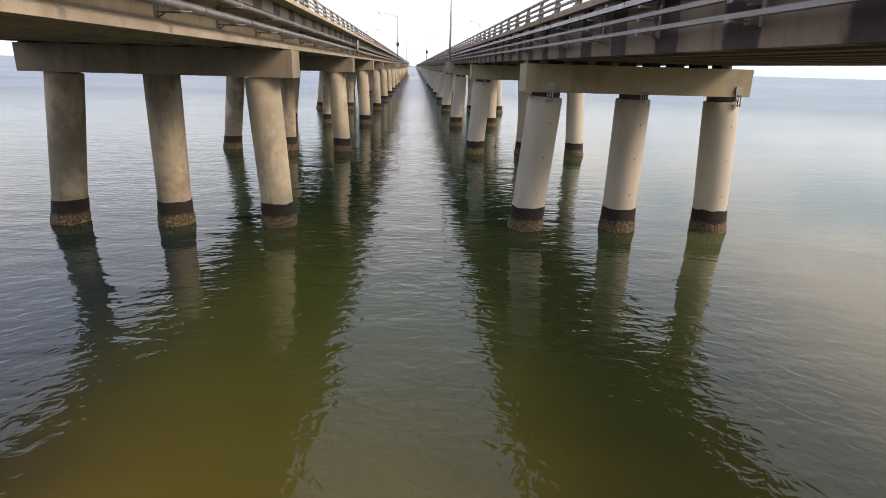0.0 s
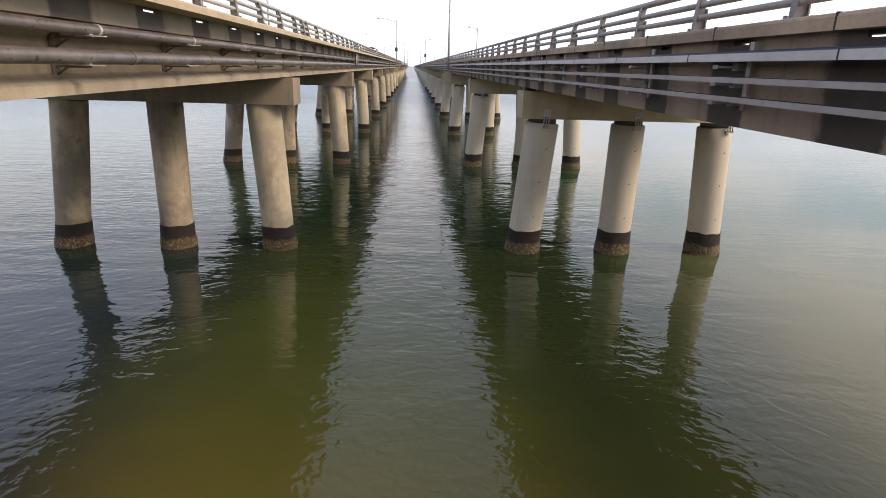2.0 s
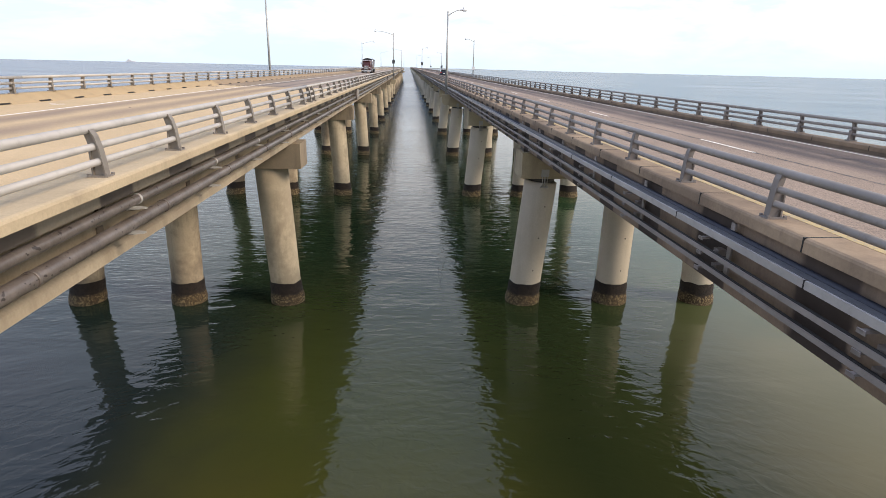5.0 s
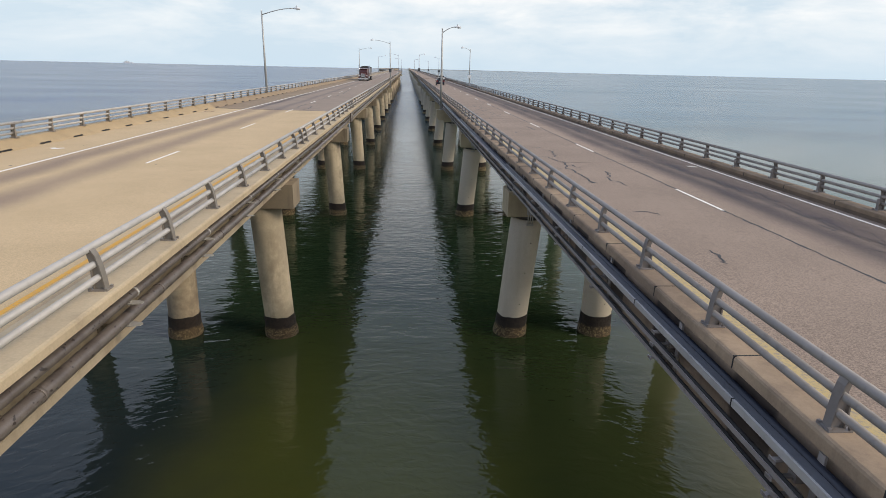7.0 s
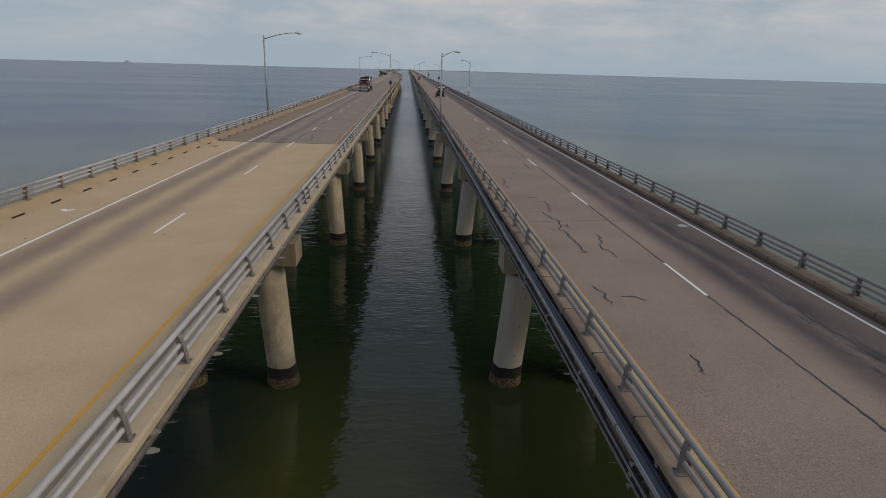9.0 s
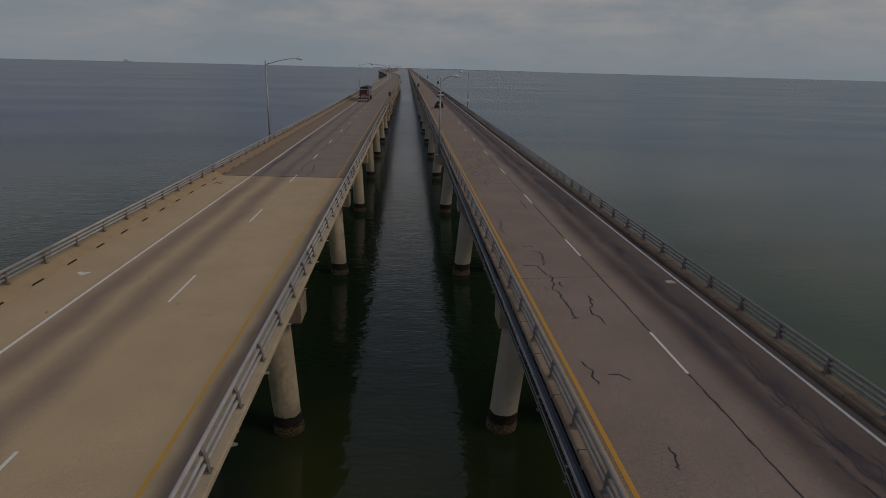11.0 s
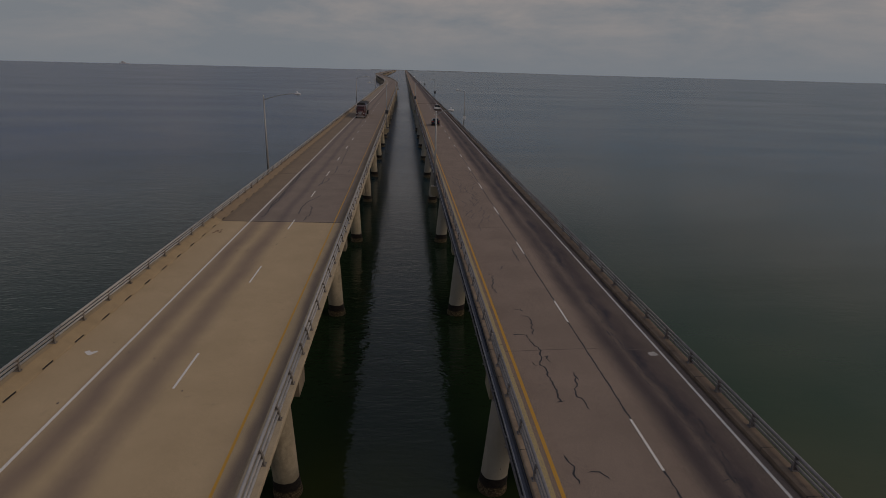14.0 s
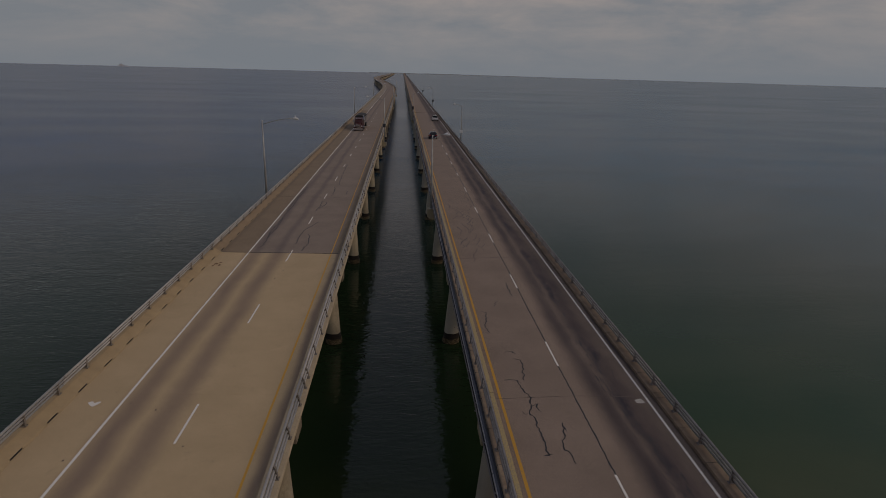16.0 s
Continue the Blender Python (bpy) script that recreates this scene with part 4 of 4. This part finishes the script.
east = [
    [(6.76, 29.8), (7.12, 29.9), (7.32, 29.6)], [(7.03, 29.0), (7.42, 28.8), (7.42, 28.0), (7.21, 26.5)],
    [(6.11, 26.7), (6.87, 26.6), (6.93, 25.5), (7.19, 25.0), (6.89, 23.4), (7.06, 23.0), (6.97, 22.0), (7.08, 21.5), (6.97, 20.8), (7.04, 20.2)],
    [(6.86, 20.2), (7.19, 20.3)], [(7.12, 24.1), (7.46, 24.3), (7.27, 23.8), (7.51, 23.5)], [(6.57, 23.7), (6.66, 23.3)],
    [(8.17, 22.6), (8.19, 22.1), (7.75, 20.7), (8.02, 20.3), (8.02, 19.6)], [(8.27, 21.9), (8.17, 22.5)],
    [(6.04, 36.0), (6.37, 35.7), (6.30, 34.4), (6.03, 33.7), (6.22, 32.5)], [(7.18, 36.7), (7.41, 37.5), (7.55, 37.5)],
    [(8.77, 41.4), (8.71, 40.4), (8.70, 38.4)], [(6.26, 16.8), (6.36, 16.2), (6.27, 15.8), (6.34, 15.3)],
    [(6.72, 15.9), (7.15, 15.85), (7.42, 15.45)], [(7.16, 12.1), (7.15, 11.8), (7.04, 11.4), (7.08, 11.2)],
]
for q, pts in enumerate(east):
    crack(1, pts, 0.07, 40 + q)
smears = [
    [(11.29, 15.2), (11.76, 15.4), (12.13, 15.1)], [(11.24, 13.8), (11.64, 14.1), (11.81, 13.7), (12.15, 14.2)], [(11.71, 13.6), (11.69, 13.0), (11.76, 12.3), (11.71, 11.7)],
    [(11.02, 12.3), (11.35, 11.9)], [(11.80, 22.6), (11.81, 21.5), (12.39, 21.2)], [(11.68, 20.2), (12.11, 19.7)], [(12.05, 17.0), (12.08, 16.4)], [(11.35, 31.4), (11.63, 30.1), (11.68, 28.5), (11.81, 27.0)],
    [(11.65, 25.9), (11.58, 23.9), (11.56, 22.3), (11.79, 21.1), (11.96, 20.2), (11.71, 18.7)], [(11.5, 26.6), (11.2, 25.6), (11.45, 24.6)], [(11.9, 24.9), (12.2, 24.2)],
]
for q, pts in enumerate(smears):
    crack(1, pts, 0.04, 80 + q, material=OIL)
r = random.Random(7)
for q in range(26):          # the broken-up stretch farther along the east road
    x, y = r.uniform(6.2, 8.9), r.uniform(50, 78)
    pts = [(x, y)]
    for n in range(r.randint(2, 4)):
        x, y = x + r.uniform(-0.5, 0.5), y - r.uniform(0.4, 1.4)
        pts.append((x, y))
    crack(1, pts, 0.05, 100 + q)
for q in range(20):          # fine cracks in the worn wheel track
    x, y = 11.9 + r.uniform(-0.8, 0.6), r.uniform(8, 44)
    pts = [(x, y)]
    for n in range(r.randint(2, 5)):
        x, y = x + r.uniform(-0.35, 0.35), y - r.uniform(0.3, 1.2)
        pts.append((x, y))
    crack(1, pts, 0.022, 200 + q, material=OIL)
for q in range(44):          # smeared sealant and oil in the worn wheel track
    y = r.uniform(9, 40)
    x = 11.75 + 0.25 * math.sin(y * 0.4) + r.uniform(-0.3, 0.3)
    k = math.floor((y - BENT_Y) / SPAN)
    if not 0.8 < y - BENT_Y - SPAN * k < SPAN - 0.8:
        continue
    n, a, b = 13, r.uniform(0.02, 0.07), r.uniform(0.15, 0.55)
    outline = []
    for i in range(n):
        u = 2 * math.pi * i / n
        g = r.uniform(0.35, 1.25)
        outline.append((x + a * g * math.cos(u), y - BENT_Y - SPAN * k + b * g * math.sin(u)))
    bm = bmesh.new()
    bm.faces.new([bm.verts.new((px, py, road_z(px) + 0.0025 + 0.0001 * q)) for px, py in outline])
    part("oil_stain", bm, OIL, spans[1, k])
for k in range(-1, 9):       # sealed joint between the two lanes
    y = BENT_Y + SPAN * k
    pts = [(9.43 + r.uniform(-0.02, 0.02), y + SPAN * n / 6) for n in range(6)] + [(9.43, y + SPAN - 0.05)]
    crack(1, [(a, b + 0.02) for a, b in pts], 0.075, 300 + k, lift=-0.003, wander=0.3)
west = [
    [(-12.00, 49.1), (-11.73, 49.7), (-11.86, 52.2), (-12.09, 54.9), (-11.93, 56.8), (-12.04, 61.3), (-11.87, 66.0), (-12.06, 69.7), (-11.95, 77.1)],
    [(-11.95, 52.6), (-11.75, 55.8), (-11.85, 60.0)], [(-12.15, 63.0), (-12.2, 71.0), (-12.1, 79.0)],
    [(-8.96, 50.4), (-9.09, 52.6), (-8.91, 55.4), (-8.66, 56.1), (-8.27, 57.3), (-8.05, 58.5)],
    [(-8.06, 48.2), (-8.07, 49.5), (-7.87, 49.8), (-7.98, 51.7), (-8.20, 53.3), (-8.37, 53.6)],
    [(-9.01, 63.2), (-8.81, 65.7), (-8.93, 68.3), (-8.32, 67.8), (-8.34, 66.2), (-8.83, 64.2)],
    [(-8.15, 71.1), (-8.20, 74.8), (-8.37, 77.0)], [(-8.06, 78.9), (-8.27, 84.1), (-8.46, 91.9), (-8.45, 96.9)], [(-6.52, 72.4), (-6.47, 74.6)],
]
for q, pts in enumerate(west):
    crack(-1, pts, 0.08, 400 + q)

for s, k, outline in ((-1, -1, [(-13.99, 24.16), (-13.81, 24.3), (-13.69, 24.13), (-13.47, 24.28), (-13.39, 24.15), (-13.6, 23.82), (-13.73, 23.88)]),
                      (1, -1, [(12.48, 24.53), (12.86, 24.68), (12.97, 24.32), (12.76, 24.23), (12.5, 24.24)])):
    bm = bmesh.new()
    height = west_z if s < 0 else road_z
    bm.faces.new([bm.verts.new((x, y - BENT_Y - SPAN * k, height(x) + 0.006)) for x, y in outline])
    part("paint_patch", bm, PAINT_OLD if s > 0 else PAINT_WHITE, spans[s, k], "worn white paint patch")

bm = bmesh.new()
prism(bm, [(-14.85, 8.40), (-4.85, 8.40), (-4.85, 8.449), (-5.4, 8.449), (-14.85, west_z(-14.85) + 0.009)], -0.10, -0.031)
part("expansion_joint", bm, JOINT, spans[-1, 1], "dark open joint where the asphalt begins")
RUST = plain("rust_stain_brown", (0.20, 0.10, 0.045), 0.85)
r = random.Random(31)
for px, py, size in ((-14.2, 44.5, 0.22), (-13.9, 44.2, 0.16), (-14.35, 44.0, 0.12), (-14.0, 44.8, 0.13)):
    bm = bmesh.new()
    rim = [(px + size * r.uniform(0.4, 1.2) * math.cos(u), py + 1.3 * size * r.uniform(0.4, 1.2) * math.sin(u)) for u in (2 * math.pi * i / 11 for i in range(11))]
    bm.faces.new([bm.verts.new((x, y - BENT_Y, west_z(x) + 0.003)) for x, y in rim])
    part("rust_stain", bm, RUST, spans[-1, 0])
r = random.Random(12)
for q in range(16):          # small tar spots on the tan road
    x, y = r.uniform(-13.5, -6.2), r.uniform(9, 44)
    k = math.floor((y - BENT_Y) / SPAN)
    a = r.uniform(0.02, 0.05)
    bm = bmesh.new()
    outline = [(x + a * r.uniform(0.6, 1.3) * math.cos(u), y - BENT_Y - SPAN * k + 1.8 * a * r.uniform(0.6, 1.3) * math.sin(u)) for u in (2 * math.pi * i / 8 for i in range(8))]
    slab(bm, outline, west_z(x), west_z(x) + 0.003)
    part("tar_spot", bm, SEAL, spans[-1, k])

# ---- vehicles and a ship ----
GLASS = plain("vehicle_glass", (0.02, 0.025, 0.03), 0.08)
TYRE = plain("tyre_rubber", (0.02, 0.02, 0.02), 0.9)
CHROME = plain("chrome_trim", (0.6, 0.6, 0.62), 0.2, 1.0)
RED_LAMP = plain("tail_lamp_red", (0.35, 0.01, 0.012), 0.25)
NAVY = plain("car_paint_navy", (0.012, 0.016, 0.032), 0.2)
MAROON = plain("truck_paint_maroon", (0.075, 0.016, 0.015), 0.35)
WHITE_PAINT = plain("truck_paint_white", (0.72, 0.72, 0.70), 0.35)
TARP = plain("tarpaulin_dark", (0.035, 0.033, 0.032), 0.8)
ALU = metal_paint("trailer_metal", (0.25, 0.24, 0.24), 0.5, 0.5, 0.3)


def loft(bm, sections):
    """A closed body through sections (y, z0, z1, half width low, half width high); corners rounded."""
    rings = []
    for y, z0, z1, w0, w1 in sections:
        c = min(0.12, (z1 - z0) * 0.3)
        pts = [(-w0 + c, z0), (w0 - c, z0), (w0, z0 + c), (w1, z1 - c), (w1 - c, z1), (-w1 + c, z1), (-w1, z1 - c), (-w0, z0 + c)]
        rings.append([bm.verts.new((x, y, z)) for x, z in pts])
    for a, b in zip(rings, rings[1:]):
        for i in range(8):
            f = bm.faces.new((a[i], a[(i + 1) % 8], b[(i + 1) % 8], b[i]))
    bm.faces.new(rings[0][::-1])
    bm.faces.new(rings[-1])


def wheel(parent, x, y, r, w):
    bm = bmesh.new()
    tube(bm, [(x - w / 2, y, r), (x - w / 2 + 0.03, y, r), (x + w / 2 - 0.03, y, r), (x + w / 2, y, r)], [r - 0.04, r, r, r - 0.04], 20)
    ob = part("wheel", bm, TYRE, parent)
    bm = bmesh.new()
    tube(bm, [(x - w / 2 - 0.01, y, r), (x + w / 2 + 0.01, y, r)], r * 0.6, 14)
    part("rim", bm, CHROME, ob)


def car(at, turn):
    """A mid-size sport utility vehicle; its front points along +y."""
    ob = thing("car", "dark navy sport utility vehicle driving on the bridge road", "car", at=at)
    ob.rotation_euler = (0, 0, turn)
    bm = bmesh.new()
    loft(bm, [(-2.3, 0.45, 0.95, 0.80, 0.82), (-2.2, 0.35, 1.08, 0.92, 0.90), (-1.0, 0.3, 1.10, 0.94, 0.90), (0.9, 0.3, 1.06, 0.94, 0.89), (1.9, 0.32, 0.98, 0.92, 0.82), (2.25, 0.36, 0.85, 0.86, 0.7), (2.35, 0.45, 0.7, 0.75, 0.6)])
    part("body", bm, NAVY, ob)
    bm = bmesh.new()
    loft(bm, [(-2.2, 1.05, 1.2, 0.86, 0.80), (-1.85, 1.05, 1.60, 0.87, 0.68), (-0.6, 1.05, 1.66, 0.88, 0.68), (0.3, 1.04, 1.62, 0.88, 0.66), (1.15, 1.0, 1.08, 0.86, 0.80)])
    part("window_band", bm, GLASS, ob, "dark tinted windows")
    bm = bmesh.new()
    loft(bm, [(-2.05, 1.60, 1.66, 0.70, 0.64), (-1.2, 1.64, 1.72, 0.70, 0.62), (0.3, 1.60, 1.66, 0.68, 0.62)])
    part("roof", bm, NAVY, ob)
    for x in (-0.6, 0.6):
        bm = bmesh.new()
        tube(bm, [(x, -1.7, 1.70), (x, -1.5, 1.77), (x, 0.0, 1.75), (x, 0.25, 1.66)], 0.025, 6)
        part("roof_rail", bm, CHROME, ob)
        bm = bmesh.new()
        box(bm, x * 1.25 - 0.2, x * 1.25 + 0.2, -2.33, -2.2, 0.92, 1.06)
        part("tail_lamp", bm, RED_LAMP, ob)
        bm = bmesh.new()
        box(bm, x * 1.68 - 0.1, x * 1.68 + 0.1, 0.75, 0.9, 1.02, 1.16)
        part("mirror", bm, NAVY, ob, bevel=0.02)
        for y in (-1.4, 1.4):
            wheel(ob, x * 1.4, y, 0.37, 0.24)
    bm = bmesh.new()
    box(bm, -0.25, 0.25, -2.33, -2.29, 0.78, 0.9)
    part("number_plate", bm, WHITE_PAINT, ob)
    return ob


def pickup(at, turn):
    ob = thing("pickup_truck", "white pickup truck with loaded open bed on the bridge road", "pickup truck", at=at)
    ob.rotation_euler = (0, 0, turn)
    bm = bmesh.new()
    loft(bm, [(0.0, 0.42, 1.05, 0.94, 0.92), (1.6, 0.4, 1.06, 0.96, 0.90), (2.5, 0.42, 0.98, 0.94, 0.82), (2.75, 0.5, 0.85, 0.86, 0.7)])
    part("front_body", bm, WHITE_PAINT, ob)
    bm = bmesh.new()
    loft(bm, [(-0.05, 1.03, 1.62, 0.88, 0.70), (0.5, 1.03, 1.70, 0.88, 0.68), (0.95, 1.03, 1.62, 0.88, 0.66), (1.65, 1.0, 1.08, 0.86, 0.78)])
    part("window_band", bm, GLASS, ob, "dark cab windows")
    bm = bmesh.new()
    loft(bm, [(-0.02, 1.62, 1.72, 0.72, 0.66), (0.5, 1.66, 1.75, 0.70, 0.64), (0.95, 1.60, 1.68, 0.68, 0.6)])
    part("roof", bm, WHITE_PAINT, ob)
    for x in (-0.9, 0.9):
        bm = bmesh.new()
        box(bm, x - 0.06, x + 0.06, -2.6, 0.0, 0.45, 1.06)
        part("bed_side", bm, WHITE_PAINT, ob, bevel=0.03)
        bm = bmesh.new()
        box(bm, x - 0.05, x + 0.06, -2.64, -2.55, 0.75, 1.0)
        part("tail_lamp", bm, RED_LAMP, ob)
        for y in (-1.5, 1.75):
            wheel(ob, x * 0.93, y, 0.38, 0.25)
    bm = bmesh.new()
    box(bm, -0.84, 0.84, -2.6, 0.0, 0.5, 0.62)
    part("bed_floor", bm, BRACKET, ob)
    bm = bmesh.new()
    box(bm, -0.84, 0.84, -2.63, -2.55, 0.55, 1.05)
    part("tailgate", bm, WHITE_PAINT, ob, bevel=0.02)
    bm = bmesh.new()
    box(bm, -0.9, 0.9, -2.8, -2.66, 0.48, 0.62)
    part("bumper", bm, CHROME, ob, bevel=0.03)
    for q, (x, y) in enumerate(((-0.4, -0.6), (0.35, -0.9), (0.0, -1.6))):
        bm = bmesh.new()
        box(bm, x - 0.3, x + 0.3, y - 0.35, y + 0.35, 0.62, 0.95 + 0.1 * (q % 2))
        part("load", bm, TARP if q % 2 else WHITE_BOX, ob, bevel=0.06)
    return ob


def truck(at, turn):
    """A long-nosed lorry with a covered bulk trailer; its front points along +y."""
    ob = thing("truck", "maroon long-nosed truck hauling a dark covered trailer", "truck", at=at)
    ob.rotation_euler = (0, 0, turn)
    bm = bmesh.new()
    loft(bm, [(-1.9, 0.9, 1.9, 0.75, 0.62), (-1.2, 0.85, 1.85, 0.78, 0.64), (-0.15, 0.9, 1.75, 0.72, 0.6), (0.0, 0.95, 1.7, 0.62, 0.5)])
    part("hood", bm, MAROON, ob)
    bm = bmesh.new()
    box(bm, -0.52, 0.52, 0.0, 0.05, 0.95, 1.68)
    grille = part("grille", bm, CHROME, ob, "chrome grille", bevel=0.02)
    for q in range(9):
        bm = bmesh.new()
        box(bm, -0.46 + q * 0.11, -0.42 + q * 0.11, 0.05, 0.065, 1.0, 1.63)
        part("grille_slot", bm, JOINT, grille)
    bm = bmesh.new()
    box(bm, -1.2, 1.2, -0.05, 0.2, 0.35, 0.72)
    part("bumper", bm, CHROME, ob, "chrome bumper", bevel=0.04)
    bm = bmesh.new()
    loft(bm, [(-5.2, 0.9, 3.0, 1.2, 1.15), (-3.6, 0.9, 3.1, 1.2, 1.12), (-2.3, 0.9, 2.85, 1.05, 0.95), (-1.9, 0.9, 2.0, 1.0, 0.92)])
    part("cab", bm, MAROON, ob)
    bm = bmesh.new()
    loft(bm, [(-2.35, 2.0, 2.75, 0.95, 0.86), (-1.93, 1.98, 2.1, 0.93, 0.88)])
    part("windscreen", bm, GLASS, ob)
    bm = bmesh.new()
    box(bm, -1.0, 1.0, -2.3, -1.95, 2.85, 2.93)
    part("sun_visor", bm, CHROME, ob)
    for x in (-1, 1):
        bm = bmesh.new()
        tube(bm, [(x * 1.28, -3.5, 1.0), (x * 1.28, -3.5, 3.7)], 0.09, 10)
        part("exhaust_stack", bm, CHROME, ob)
        bm = bmesh.new()
        loft(bm, [(-1.7, 0.75, 1.15, 0.28, 0.24), (-1.0, 0.8, 1.3, 0.3, 0.26), (-0.2, 0.7, 1.1, 0.28, 0.22)])
        bmesh.ops.translate(bm, verts=bm.verts, vec=(x * 0.95, 0, 0))
        part("fender", bm, MAROON, ob)
        bm = bmesh.new()
        box(bm, x * 0.86 - 0.14, x * 0.86 + 0.14, -0.12, 0.0, 1.12, 1.36)
        part("headlight", bm, WHITE_BOX, ob, bevel=0.02)
        bm = bmesh.new()
        tube(bm, [(x * 1.0, -2.5, 0.75), (x * 1.0, -4.6, 0.75)], 0.3, 12)
        part("fuel_tank", bm, CHROME, ob)
        bm = bmesh.new()
        box(bm, x * 1.42 - 0.1, x * 1.42 + 0.1, -2.2, -2.1, 2.0, 2.6)
        part("mirror", bm, CHROME, ob)
        for y in (-0.95, -5.6, -6.9, -14.2, -15.5):
            wheel(ob, x * 1.05, y, 0.5, 0.4)
    bm = bmesh.new()
    box(bm, -0.45, 0.45, -15.8, -1.5, 0.75, 0.95)
    part("chassis", bm, BRACKET, ob)
    bm = bmesh.new()
    loft(bm, [(-16.2, 1.2, 3.1, 1.1, 1.24), (-6.0, 1.2, 3.1, 1.1, 1.24), (-5.6, 1.3, 3.1, 1.1, 1.24)])
    trailer = part("trailer", bm, ALU, ob, "dull metal trailer body")
    bm = bmesh.new()
    prism(bm, [(-1.27, 3.04), (1.27, 3.04), (1.2, 3.3), (0.6, 3.52), (0, 3.58), (-0.6, 3.52), (-1.2, 3.3)], -16.25, -5.55)
    part("tarpaulin", bm, TARP, trailer, "dark tarpaulin cover")
    return ob


truck((-10.75, 152.0, west_z(-10.75) + 0.01), math.pi)
car((8.0, 142.0, road_z(8.0) - 0.02), 0.0)
pickup((11.4, 195.0, road_z(11.4) - 0.02), 0.0)


def ship(at):
    ob = thing("ship", "small pale ship far off on the horizon", "ship", at=at)
    bm = bmesh.new()
    slab(bm, [(-32, -5), (24, -5), (33, 0), (24, 5), (-32, 5)], -1, 5)
    part("hull", bm, plain("hull_pale", (0.7, 0.71, 0.72), 0.6), ob)
    bm = bmesh.new()
    box(bm, -24, 6, -4, 4, 5, 11)
    box(bm, -18, -6, -3, 3, 11, 16)
    part("superstructure", bm, WHITE_PAINT, ob, bevel=0.4)
    return ob


ship((-1850, 4150, 0))
